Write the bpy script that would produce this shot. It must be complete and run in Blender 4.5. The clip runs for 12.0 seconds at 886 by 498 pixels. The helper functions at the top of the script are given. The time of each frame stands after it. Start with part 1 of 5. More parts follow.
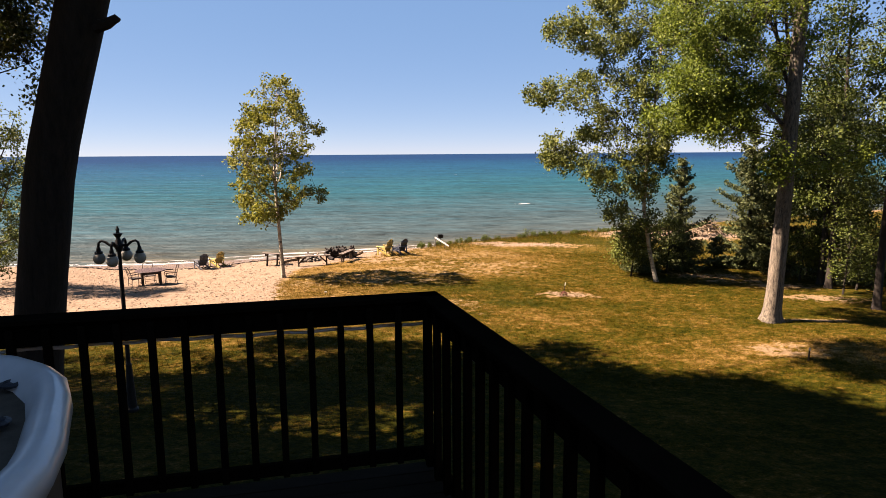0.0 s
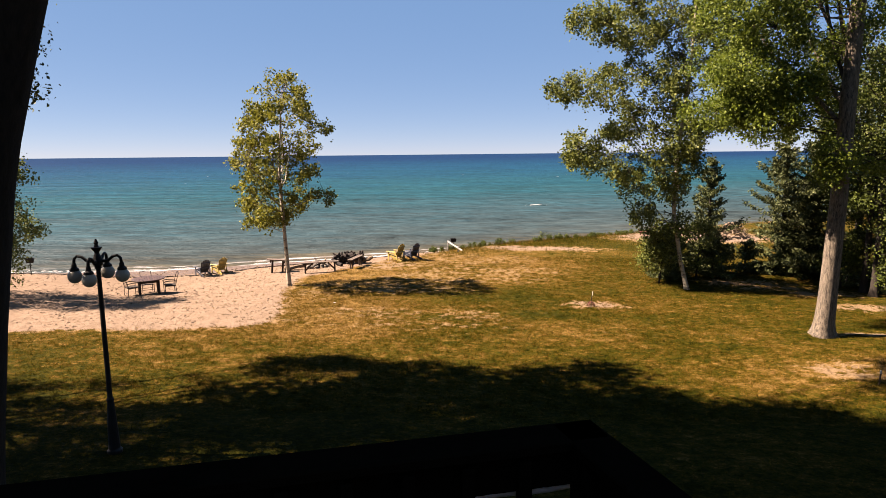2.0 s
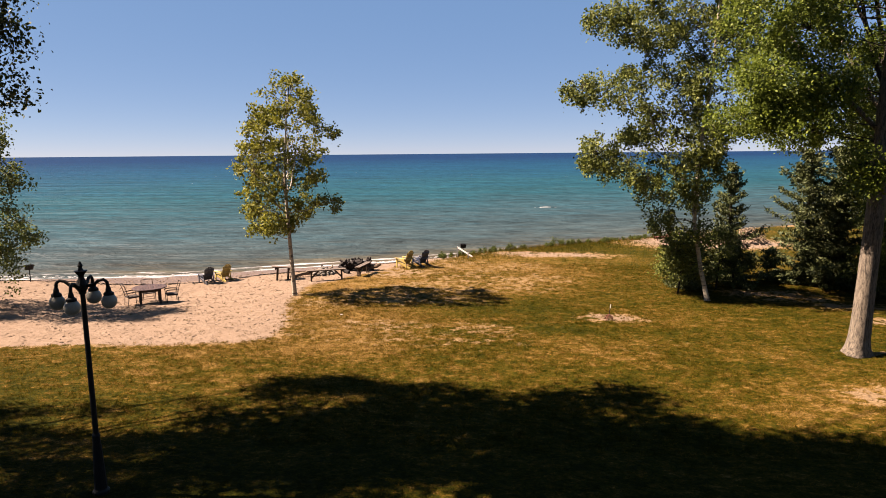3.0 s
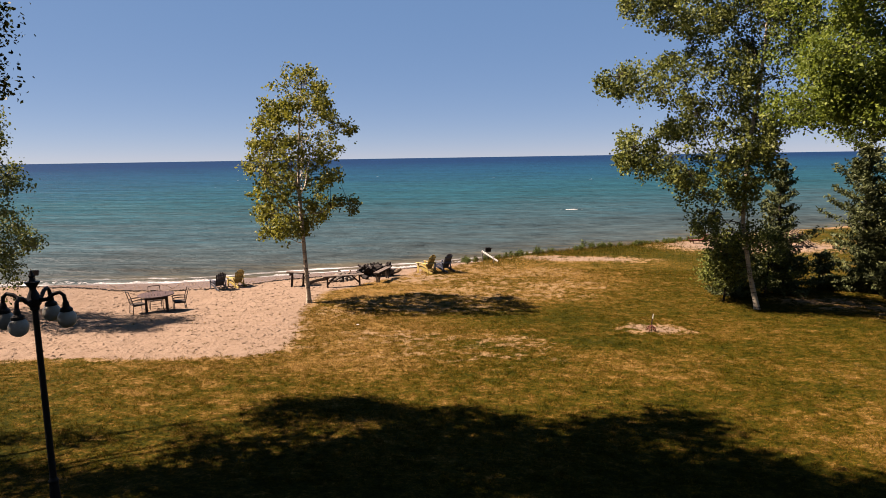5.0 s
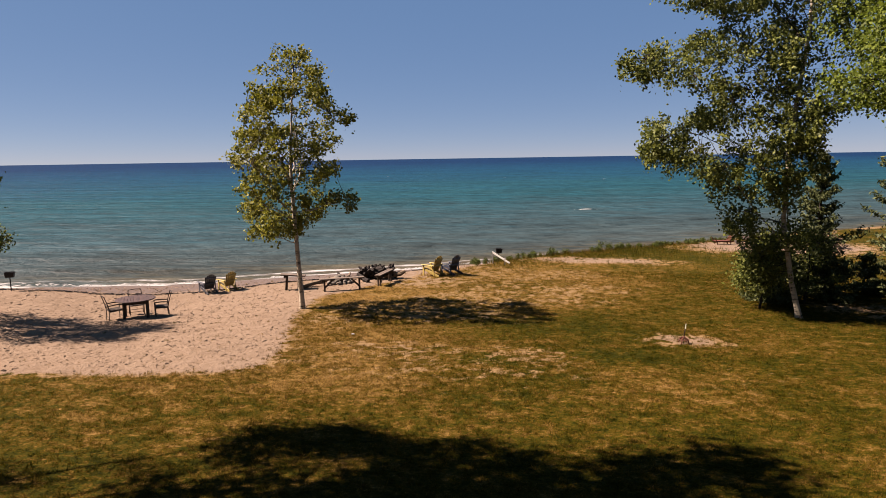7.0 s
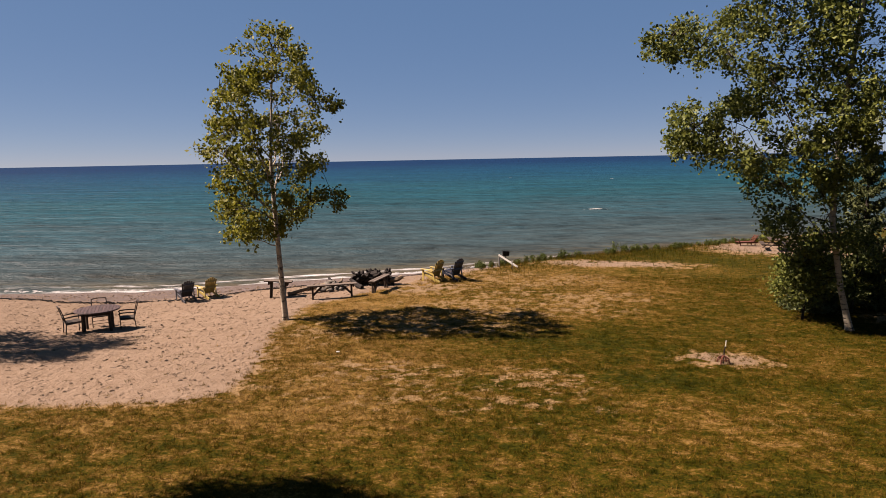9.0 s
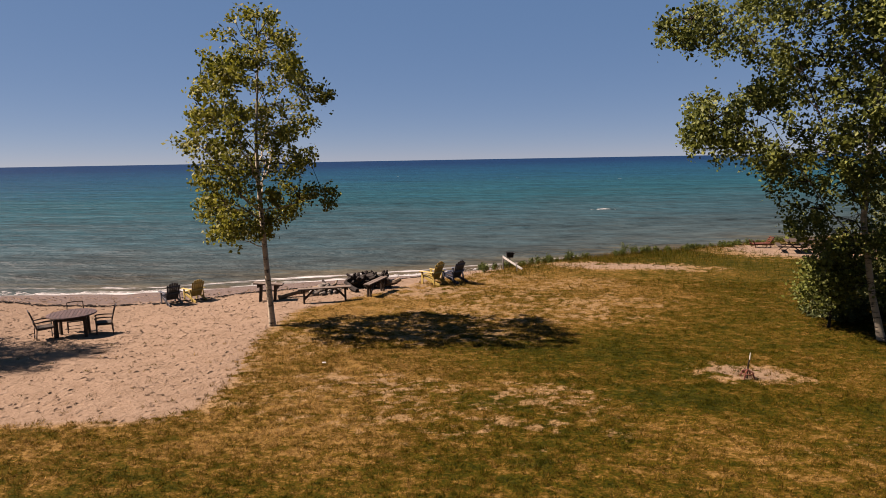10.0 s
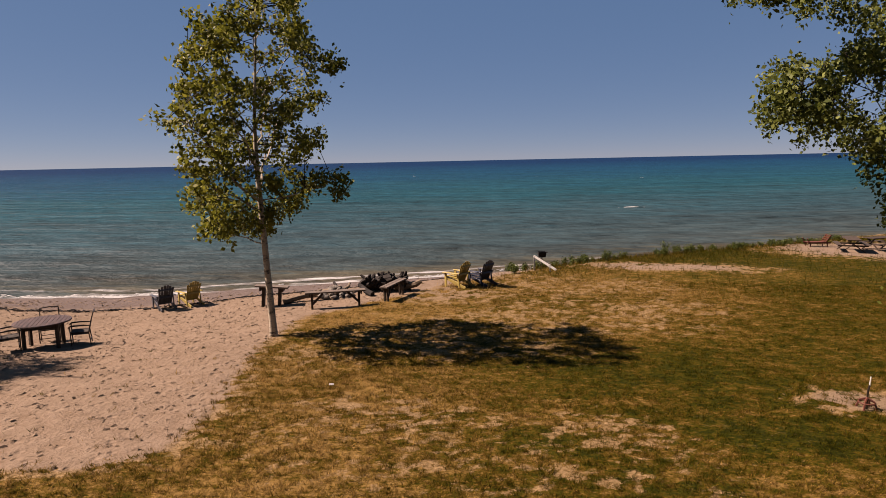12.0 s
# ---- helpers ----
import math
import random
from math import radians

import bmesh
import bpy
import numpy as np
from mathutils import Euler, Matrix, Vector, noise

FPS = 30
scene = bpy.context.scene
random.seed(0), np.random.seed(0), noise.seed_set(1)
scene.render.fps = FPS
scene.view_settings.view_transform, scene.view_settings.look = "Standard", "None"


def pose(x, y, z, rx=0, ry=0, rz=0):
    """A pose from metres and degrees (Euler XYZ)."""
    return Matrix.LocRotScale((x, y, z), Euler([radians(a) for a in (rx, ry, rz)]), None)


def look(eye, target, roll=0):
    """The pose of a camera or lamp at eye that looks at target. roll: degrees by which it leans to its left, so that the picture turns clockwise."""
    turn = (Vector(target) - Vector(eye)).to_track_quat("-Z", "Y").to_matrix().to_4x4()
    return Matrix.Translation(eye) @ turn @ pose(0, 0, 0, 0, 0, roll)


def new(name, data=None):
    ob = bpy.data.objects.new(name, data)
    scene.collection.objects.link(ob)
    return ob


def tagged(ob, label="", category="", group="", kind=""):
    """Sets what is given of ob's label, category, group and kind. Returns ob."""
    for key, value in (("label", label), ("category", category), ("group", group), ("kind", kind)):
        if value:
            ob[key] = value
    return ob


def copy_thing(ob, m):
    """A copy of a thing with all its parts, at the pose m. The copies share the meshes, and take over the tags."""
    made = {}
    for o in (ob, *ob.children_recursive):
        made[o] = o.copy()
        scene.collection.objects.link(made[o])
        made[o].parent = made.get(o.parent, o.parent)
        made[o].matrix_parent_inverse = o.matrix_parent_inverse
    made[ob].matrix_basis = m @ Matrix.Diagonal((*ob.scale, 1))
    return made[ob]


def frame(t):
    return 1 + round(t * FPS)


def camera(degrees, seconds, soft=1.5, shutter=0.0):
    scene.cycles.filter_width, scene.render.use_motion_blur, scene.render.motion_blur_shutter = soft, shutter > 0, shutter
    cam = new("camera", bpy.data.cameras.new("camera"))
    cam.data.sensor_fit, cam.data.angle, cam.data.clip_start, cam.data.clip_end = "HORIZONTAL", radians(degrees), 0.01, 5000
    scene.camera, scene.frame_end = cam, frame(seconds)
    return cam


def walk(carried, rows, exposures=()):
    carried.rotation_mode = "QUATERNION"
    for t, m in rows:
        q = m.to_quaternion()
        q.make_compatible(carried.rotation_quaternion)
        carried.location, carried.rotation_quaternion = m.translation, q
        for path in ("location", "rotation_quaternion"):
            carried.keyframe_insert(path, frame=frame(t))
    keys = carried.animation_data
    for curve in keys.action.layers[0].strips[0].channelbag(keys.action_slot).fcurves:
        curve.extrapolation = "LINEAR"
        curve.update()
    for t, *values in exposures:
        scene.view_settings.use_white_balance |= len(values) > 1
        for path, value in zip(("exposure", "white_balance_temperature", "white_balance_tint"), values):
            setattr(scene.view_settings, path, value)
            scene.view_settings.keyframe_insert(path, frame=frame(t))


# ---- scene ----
cam = camera(69.5, 12.0, soft=0.8)
PATH = [
    (0, (0.969, -0.894, 5.281), (0.911, 1.083, 4.984), -0.4),
    (0.5, (0.805, -0.392, 5.248), (0.743, 1.586, 4.953), -0.5),
    (1, (0.621, 0.099, 5.22), (0.558, 2.076, 4.924), -0.6),
    (1.5, (0.498, 0.646, 5.218), (0.432, 2.622, 4.921), -0.7),
    (2, (0.366, 1.275, 5.265), (0.291, 3.251, 4.969), -0.6),
    (2.5, (0.244, 1.93, 5.386), (0.158, 3.907, 5.091), -0.6),
    (3, (0.142, 2.491, 5.552), (0.045, 4.466, 5.254), -0.5),
    (5, (-0.079, 4.721, 5.247), (-0.245, 6.693, 4.961), -0.9),
    (5.5, (-0.1, 5.304, 5.134), (-0.275, 7.276, 4.849), -1.0),
    (6, (-0.124, 5.965, 4.996), (-0.307, 7.936, 4.715), -0.9),
    (6.5, (-0.118, 6.688, 4.933), (-0.309, 8.659, 4.65), -0.9),
    (7, (-0.126, 7.408, 4.858), (-0.325, 9.378, 4.575), -0.9),
    (9, (-0.208, 10.492, 4.517), (-0.426, 12.46, 4.237), -1.1),
    (9.5, (-0.125, 11.31, 4.389), (-0.352, 13.278, 4.112), -1.1),
    (10, (-0.098, 12.157, 4.327), (-0.336, 14.123, 4.048), -1.0),
    (10.5, (-0.185, 12.987, 4.142), (-0.441, 14.951, 3.866), -1.1),
    (11, (-0.411, 13.813, 3.955), (-0.672, 15.777, 3.679), -1.2),
    (11.5, (-0.681, 14.61, 3.814), (-0.952, 16.573, 3.539), -1.2),
    (12, (-0.927, 15.415, 3.752), (-1.214, 17.375, 3.477), -1.2),
]
walk(cam, [(t, look(eye, target, roll)) for t, eye, target, roll in PATH],
     exposures=[(0, 2.69, 8200, 27), (2, 2.53, 8100, 27), (3.5, 2.33, 8000, 27), (6, 2.05, 7850, 28), (9, 1.74, 7750, 28), (11, 1.68, 7850, 30), (12, 1.52, 7900, 31)])

# ---- sky and sun ----
SUN_ELEV = 47.5
world = bpy.data.worlds.new("sky_world")
scene.world = world
world.use_nodes = True
wn = world.node_tree.nodes
wl = world.node_tree.links
sky = wn.new("ShaderNodeTexSky")
sky.sky_type = "NISHITA"
sky.sun_disc = False
sky.sun_elevation = radians(SUN_ELEV)
sky.sun_rotation = radians(270)
sky.altitude = 2500
sky.air_density = 0.6
sky.dust_density = 0.0
sky.ozone_density = 6.0
wn["Background"].inputs["Strength"].default_value = 0.05
tone = wn.new("ShaderNodeMix")
tone.data_type, tone.blend_type = "RGBA", "MULTIPLY"
tone.inputs["Factor"].default_value = 1.0
tone.inputs["B"].default_value = (0.345, 0.250, 0.158, 1)
wl.new(sky.outputs["Color"], tone.inputs["A"])
clear_air = wn.new("ShaderNodeMix")
clear_air.data_type, clear_air.blend_type = "RGBA", "ADD"
clear_air.inputs["Factor"].default_value = 1.0
clear_air.inputs["B"].default_value = (0.29, 0.96, 2.12, 1)
wl.new(tone.outputs["Result"], clear_air.inputs["A"])
wl.new(clear_air.outputs["Result"], wn["Background"].inputs["Color"])

sun = new("sun", bpy.data.lights.new("sun", "SUN"))
sun.data.energy = 5.0
sun.data.angle = radians(0.53)
sun.data.color = (1.0, 0.95, 0.87)
ce = math.cos(radians(SUN_ELEV))
sun_dir = Vector((-ce, 0.0, math.sin(radians(SUN_ELEV))))
sun.matrix_world = look(sun_dir * 60, (0, 0, 0))


# ---- materials ----
def material(name, rough=0.8, metal=0.0, spec=0.3):
    m = bpy.data.materials.new(name)
    m.use_nodes = True
    b = m.node_tree.nodes["Principled BSDF"]
    b.inputs["Roughness"].default_value = rough
    b.inputs["Metallic"].default_value = metal
    b.inputs["Specular IOR Level"].default_value = spec
    return m, m.node_tree.nodes, m.node_tree.links, b


def position(nodes):
    return nodes.new("ShaderNodeNewGeometry").outputs["Position"]


def noise_fac(nodes, links, vec, scale, detail=4.0, rough=0.55, squash=None):
    n = nodes.new("ShaderNodeTexNoise")
    n.inputs["Scale"].default_value = scale
    n.inputs["Detail"].default_value = detail
    n.inputs["Roughness"].default_value = rough
    if squash:
        mp = nodes.new("ShaderNodeMapping")
        mp.inputs["Scale"].default_value = squash
        links.new(vec, mp.inputs["Vector"])
        vec = mp.outputs["Vector"]
    links.new(vec, n.inputs["Vector"])
    return n.outputs["Fac"]


def ramp(nodes, links, fac, stops):
    r = nodes.new("ShaderNodeValToRGB")
    while len(r.color_ramp.elements) < len(stops):
        r.color_ramp.elements.new(0.5)
    for e, (p, c) in zip(r.color_ramp.elements, stops):
        e.position = p
        e.color = (*c, 1) if len(c) == 3 else c
    links.new(fac, r.inputs["Fac"])
    return r.outputs["Color"]


def mix(nodes, links, fac, a, b):
    m = nodes.new("ShaderNodeMix")
    m.data_type = "RGBA"
    for sock, val in ((m.inputs["Factor"], fac), (m.inputs["A"], a), (m.inputs["B"], b)):
        if isinstance(val, (int, float)):
            sock.default_value = val
        elif isinstance(val, tuple):
            sock.default_value = (*val, 1)
        else:
            links.new(val, sock)
    return m.outputs["Result"]


def maths(nodes, links, op, a, b=0.0, c=0.0, clamp=False):
    m = nodes.new("ShaderNodeMath")
    m.operation = op
    m.use_clamp = clamp
    for sock, val in zip(m.inputs, (a, b, c)):
        if isinstance(val, (int, float)):
            sock.default_value = val
        else:
            links.new(val, sock)
    return m.outputs[0]


def bump(nodes, links, bsdf, height, strength=0.5, distance=0.02):
    b = nodes.new("ShaderNodeBump")
    b.inputs["Strength"].default_value = strength
    b.inputs["Distance"].default_value = distance
    links.new(height, b.inputs["Height"])
    links.new(b.outputs["Normal"], bsdf.inputs["Normal"])


def attr(nodes, name):
    a = nodes.new("ShaderNodeAttribute")
    a.attribute_name = name
    return a.outputs["Fac"]


def grain_material(name, dark, light, scale=6.0, rough=0.75, squash=(1, 1, 1), fine=60.0, bump_mm=3.0, metal=0.0, spec=0.3, vary=0.15, lo=0.32, hi=0.68):
    """Two scales of variation in the object's own space, with relief."""
    m, n, l, b = material(name, rough, metal, spec)
    co = n.new("ShaderNodeTexCoord").outputs["Object"]
    f1 = noise_fac(n, l, co, scale, 5, 0.6, squash)
    f2 = noise_fac(n, l, co, fine, 3, 0.6, squash)
    f = maths(n, l, "ADD", maths(n, l, "MULTIPLY", f1, 0.65), maths(n, l, "MULTIPLY", f2, 0.35))
    col = ramp(n, l, f, [(lo, dark), (hi, light)])
    rnd = n.new("ShaderNodeObjectInfo").outputs["Random"]
    hsv = n.new("ShaderNodeHueSaturation")
    l.new(maths(n, l, "ADD", maths(n, l, "MULTIPLY", rnd, 2 * vary), 1 - vary), hsv.inputs["Value"])
    l.new(col, hsv.inputs["Color"])
    l.new(hsv.outputs["Color"], b.inputs["Base Color"])
    bump(n, l, b, f, 0.6, bump_mm / 1000)
    return m


def ground_colours(n, l, pos):
    """Grass colour that drifts from green to dry straw, by place."""
    big = noise_fac(n, l, pos, 0.22, 3, 0.55)
    mid = noise_fac(n, l, pos, 1.7, 6, 0.7, (0.8, 1.3, 1))
    small = noise_fac(n, l, pos, 5.5, 5, 0.75, (0.8, 1.2, 1))
    dry = attr(n, "dry")
    f = maths(n, l, "ADD", maths(n, l, "MULTIPLY", big, 0.35), maths(n, l, "MULTIPLY", mid, 0.65))
    f = maths(n, l, "ADD", f, maths(n, l, "MULTIPLY", maths(n, l, "SUBTRACT", small, 0.5), 0.8))
    fine = noise_fac(n, l, pos, 17.0, 3, 0.7, (0.8, 1.1, 1))
    f = maths(n, l, "ADD", f, maths(n, l, "MULTIPLY", maths(n, l, "SUBTRACT", fine, 0.5), 0.55))
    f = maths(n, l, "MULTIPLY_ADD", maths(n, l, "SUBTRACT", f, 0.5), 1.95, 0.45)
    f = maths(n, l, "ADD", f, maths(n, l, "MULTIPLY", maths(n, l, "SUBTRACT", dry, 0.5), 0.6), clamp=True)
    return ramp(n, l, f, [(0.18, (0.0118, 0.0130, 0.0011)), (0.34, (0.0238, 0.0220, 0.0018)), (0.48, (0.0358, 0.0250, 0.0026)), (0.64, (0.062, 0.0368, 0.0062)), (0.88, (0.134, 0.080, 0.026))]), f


def ground_material():
    m, n, l, b = material("grass_and_sand", 0.95, 0, 0.03)
    pos = position(n)
    grass, f = ground_colours(n, l, pos)
    s1 = noise_fac(n, l, pos, 2.6, 5, 0.65)
    s2 = noise_fac(n, l, pos, 14, 4, 0.65)
    sandc = ramp(n, l, maths(n, l, "ADD", maths(n, l, "MULTIPLY", s1, 0.5), maths(n, l, "MULTIPLY", s2, 0.5)),
                 [(0.3, (0.097, 0.065, 0.042)), (0.48, (0.142, 0.101, 0.071)), (0.72, (0.174, 0.1285, 0.094))])
    wet = attr(n, "wet")
    sandc = mix(n, l, wet, sandc, (0.084, 0.066, 0.060))
    sandc = mix(n, l, attr(n, "beach"), ramp(n, l, s2, [(0.35, (0.070, 0.042, 0.014)), (0.6, (0.180, 0.118, 0.060))]), sandc)
    edge = maths(n, l, "ADD", attr(n, "sand"), maths(n, l, "MULTIPLY", maths(n, l, "SUBTRACT", noise_fac(n, l, pos, 8.0, 6, 0.8, (1, 1.4, 1)), 0.5), 1.6))
    edge = maths(n, l, "MULTIPLY_ADD", edge, 6.0, -2.3, clamp=True)
    l.new(mix(n, l, edge, grass, sandc), b.inputs["Base Color"])
    # footprints and ripples in the sand, thatch in the grass
    v = n.new("ShaderNodeTexVoronoi")
    v.inputs["Scale"].default_value = 2.8
    v.inputs["Randomness"].default_value = 1.0
    l.new(pos, v.inputs["Vector"])
    pits = ramp(n, l, v.outputs["Distance"], [(0.0, (0, 0, 0)), (0.26, (1, 1, 1))])
    h = maths(n, l, "ADD", maths(n, l, "MULTIPLY", pits, 0.7), maths(n, l, "ADD", s1, maths(n, l, "MULTIPLY", s2, 0.6)))
    bump(n, l, b, h, 0.9, 0.09)
    return m


def blade_material():
    m, n, l, b = material("grass_blades", 0.85, 0, 0.03)
    pos = position(n)
    col, f = ground_colours(n, l, pos)
    rnd = n.new("ShaderNodeNewGeometry").outputs["Random Per Island"]
    hsv = n.new("ShaderNodeHueSaturation")
    l.new(maths(n, l, "MULTIPLY_ADD", rnd, 1.5, 0.85), hsv.inputs["Value"])
    l.new(col, hsv.inputs["Color"])
    l.new(hsv.outputs["Color"], b.inputs["Base Color"])
    tr, mx = n.new("ShaderNodeBsdfTranslucent"), n.new("ShaderNodeMixShader")
    l.new(hsv.outputs["Color"], tr.inputs["Color"])
    mx.inputs["Fac"].default_value = 0.4
    l.new(b.outputs[0], mx.inputs[1])
    l.new(tr.outputs[0], mx.inputs[2])
    l.new(mx.outputs[0], n["Material Output"].inputs["Surface"])
    return m


def leaf_material(name, dark, light, gold, through_light=0.4):
    m = bpy.data.materials.new(name)
    m.use_nodes = True
    n, l = m.node_tree.nodes, m.node_tree.links
    b = n["Principled BSDF"]
    b.inputs["Roughness"].default_value = 0.6
    b.inputs["Specular IOR Level"].default_value = 0.18
    rnd = n.new("ShaderNodeNewGeometry").outputs["Random Per Island"]
    clump = noise_fac(n, l, position(n), 0.9, 2)
    f = maths(n, l, "ADD", maths(n, l, "MULTIPLY", rnd, 0.6), maths(n, l, "MULTIPLY", clump, 0.45))
    col = ramp(n, l, f, [(0.15, dark), (0.6, light), (0.95, gold)])
    l.new(col, b.inputs["Base Color"])
    tr = n.new("ShaderNodeBsdfTranslucent")
    l.new(col, tr.inputs["Color"])
    mx = n.new("ShaderNodeMixShader")
    mx.inputs["Fac"].default_value = through_light
    l.new(b.outputs[0], mx.inputs[1])
    l.new(tr.outputs[0], mx.inputs[2])
    l.new(mx.outputs[0], n["Material Output"].inputs["Surface"])
    return m


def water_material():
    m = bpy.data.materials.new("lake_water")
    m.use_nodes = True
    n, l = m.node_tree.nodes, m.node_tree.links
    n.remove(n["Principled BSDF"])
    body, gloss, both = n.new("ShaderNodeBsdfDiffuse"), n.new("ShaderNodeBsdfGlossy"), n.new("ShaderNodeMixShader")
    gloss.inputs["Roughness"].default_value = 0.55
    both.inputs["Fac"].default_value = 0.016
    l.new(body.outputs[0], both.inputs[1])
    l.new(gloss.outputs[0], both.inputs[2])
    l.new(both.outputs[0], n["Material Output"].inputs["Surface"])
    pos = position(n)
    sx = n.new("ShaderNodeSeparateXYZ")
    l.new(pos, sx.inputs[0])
    # offshore distance: the bed falls away from the beach; the tint also has reflected sky painted in
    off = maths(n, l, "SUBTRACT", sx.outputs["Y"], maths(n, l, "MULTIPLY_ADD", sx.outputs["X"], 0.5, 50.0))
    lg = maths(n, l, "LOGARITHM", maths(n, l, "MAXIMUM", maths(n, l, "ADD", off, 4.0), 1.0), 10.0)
    # streaks of sediment in the tint; the finest stand in for wave light
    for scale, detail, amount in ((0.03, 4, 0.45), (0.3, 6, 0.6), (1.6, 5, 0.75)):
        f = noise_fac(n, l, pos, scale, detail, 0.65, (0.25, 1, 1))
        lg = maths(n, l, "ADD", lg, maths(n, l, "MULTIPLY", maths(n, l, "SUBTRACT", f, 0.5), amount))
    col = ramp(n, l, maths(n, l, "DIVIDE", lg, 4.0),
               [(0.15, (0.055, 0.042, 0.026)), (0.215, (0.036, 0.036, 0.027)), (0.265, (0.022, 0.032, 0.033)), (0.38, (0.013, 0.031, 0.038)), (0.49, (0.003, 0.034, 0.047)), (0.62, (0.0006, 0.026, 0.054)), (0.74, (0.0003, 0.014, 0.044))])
    # light and dark of the wave faces, painted into the colour
    chop_shading = noise_fac(n, l, pos, 0.75, 7, 0.72, (0.5, 1, 1))
    swell_shading = noise_fac(n, l, pos, 0.22, 4, 0.6, (0.16, 1, 1))
    tone = maths(n, l, "ADD", maths(n, l, "MULTIPLY", chop_shading, 2.6), maths(n, l, "MULTIPLY", swell_shading, 1.2))
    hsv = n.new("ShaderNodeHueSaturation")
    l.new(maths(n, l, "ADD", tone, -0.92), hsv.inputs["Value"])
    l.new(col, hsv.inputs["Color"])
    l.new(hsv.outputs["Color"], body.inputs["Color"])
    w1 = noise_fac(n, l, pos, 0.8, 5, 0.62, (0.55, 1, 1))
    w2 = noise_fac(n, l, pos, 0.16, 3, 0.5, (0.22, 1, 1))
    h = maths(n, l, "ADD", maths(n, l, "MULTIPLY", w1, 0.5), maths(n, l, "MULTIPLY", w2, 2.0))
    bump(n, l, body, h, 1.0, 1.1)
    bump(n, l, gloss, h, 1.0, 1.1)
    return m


def wash_material():
    """Lace of foam: white where the noise is high, clear between."""
    m, n, l, b = material("foam_wash", 0.8, 0, 0.1)
    b.inputs["Base Color"].default_value = (0.30, 0.295, 0.285, 1)
    pos = position(n)
    lace = noise_fac(n, l, pos, 2.4, 6, 0.7, (0.35, 1.3, 1))
    runs = noise_fac(n, l, pos, 0.22, 3, 0.6, (1, 1, 1))
    f = maths(n, l, "ADD", maths(n, l, "MULTIPLY", lace, 1.1), maths(n, l, "MULTIPLY", runs, 1.5))
    f = maths(n, l, "MULTIPLY_ADD", maths(n, l, "ADD", f, attr(n, "thick")), 2.4, -4.15, clamp=True)
    clear, mx = n.new("ShaderNodeBsdfTransparent"), n.new("ShaderNodeMixShader")
    l.new(f, mx.inputs["Fac"])
    l.new(clear.outputs[0], mx.inputs[1])
    l.new(b.outputs[0], mx.inputs[2])
    l.new(mx.outputs[0], n["Material Output"].inputs["Surface"])
    return m


MAT_GROUND = ground_material()
MAT_BLADE = blade_material()
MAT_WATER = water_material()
MAT_WASH = wash_material()
MAT_FOAM = grain_material("foam", (0.15, 0.15, 0.145), (0.34, 0.335, 0.325), 5, 0.7, fine=30)
MAT_LEAF_BIRCH = leaf_material("birch_leaf", (0.0336, 0.0448, 0.0067), (0.1322, 0.1322, 0.0157), (0.2240, 0.2072, 0.0336), 0.36)
MAT_LEAF_GREEN = leaf_material("green_leaf", (0.026, 0.038, 0.009), (0.100, 0.118, 0.023), (0.150, 0.158, 0.038), 0.32)
MAT_LEAF_OAK = leaf_material("maple_leaf", (0.024, 0.041, 0.006), (0.088, 0.122, 0.014), (0.152, 0.180, 0.027), 0.40)
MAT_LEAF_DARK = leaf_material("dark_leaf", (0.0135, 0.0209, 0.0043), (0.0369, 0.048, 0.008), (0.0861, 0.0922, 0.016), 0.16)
MAT_LEAF_WOOD = leaf_material("woodland_leaf", (0.013, 0.021, 0.004), (0.050, 0.068, 0.011), (0.100, 0.118, 0.022), 0.25)
MAT_NEEDLE = leaf_material("spruce_needle", (0.020, 0.029, 0.010), (0.060, 0.074, 0.026), (0.12, 0.13, 0.05), 0.25)
MAT_BARK = grain_material("rough_bark", (0.018, 0.014, 0.010), (0.146, 0.118, 0.086), 5.0, 0.95, (3.4, 3.4, 0.7), 20, 160, vary=0.05, lo=0.36, hi=0.60)
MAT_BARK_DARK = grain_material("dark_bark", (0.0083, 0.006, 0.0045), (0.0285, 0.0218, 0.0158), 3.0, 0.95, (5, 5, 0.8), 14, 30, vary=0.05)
MAT_BARK_BIRCH = grain_material("birch_bark", (0.0227, 0.0181, 0.0145), (0.300, 0.255, 0.190), 2.6, 0.75, (1, 1, 3.2), 10, 8, vary=0.05, lo=0.40, hi=0.50)
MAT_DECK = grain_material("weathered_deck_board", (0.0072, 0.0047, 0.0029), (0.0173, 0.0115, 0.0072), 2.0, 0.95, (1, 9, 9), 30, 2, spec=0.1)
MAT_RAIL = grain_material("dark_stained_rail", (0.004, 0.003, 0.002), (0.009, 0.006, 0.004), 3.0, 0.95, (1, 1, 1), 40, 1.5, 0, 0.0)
MAT_WOOD_GREY = grain_material("weathered_grey_wood", (0.046, 0.034, 0.026), (0.128, 0.099, 0.078), 2.5, 0.85, (6, 6, 6), 25, 3)
MAT_WOOD_BROWN = grain_material("brown_bench_wood", (0.0163, 0.0104, 0.0063), (0.0463, 0.03, 0.0191), 3, 0.8, (4, 4, 4), 25, 2)
MAT_TABLETOP = grain_material("table_slats", (0.014, 0.0065, 0.0055), (0.062, 0.034, 0.028), 3, 0.6, (8, 1, 1), 25, 2, lo=0.4, hi=0.62)
MAT_DRIFT = grain_material("charred_driftwood", (0.0048, 0.0038, 0.0027), (0.0227, 0.0162, 0.013), 4, 0.9, (1, 1, 3), 18, 10)
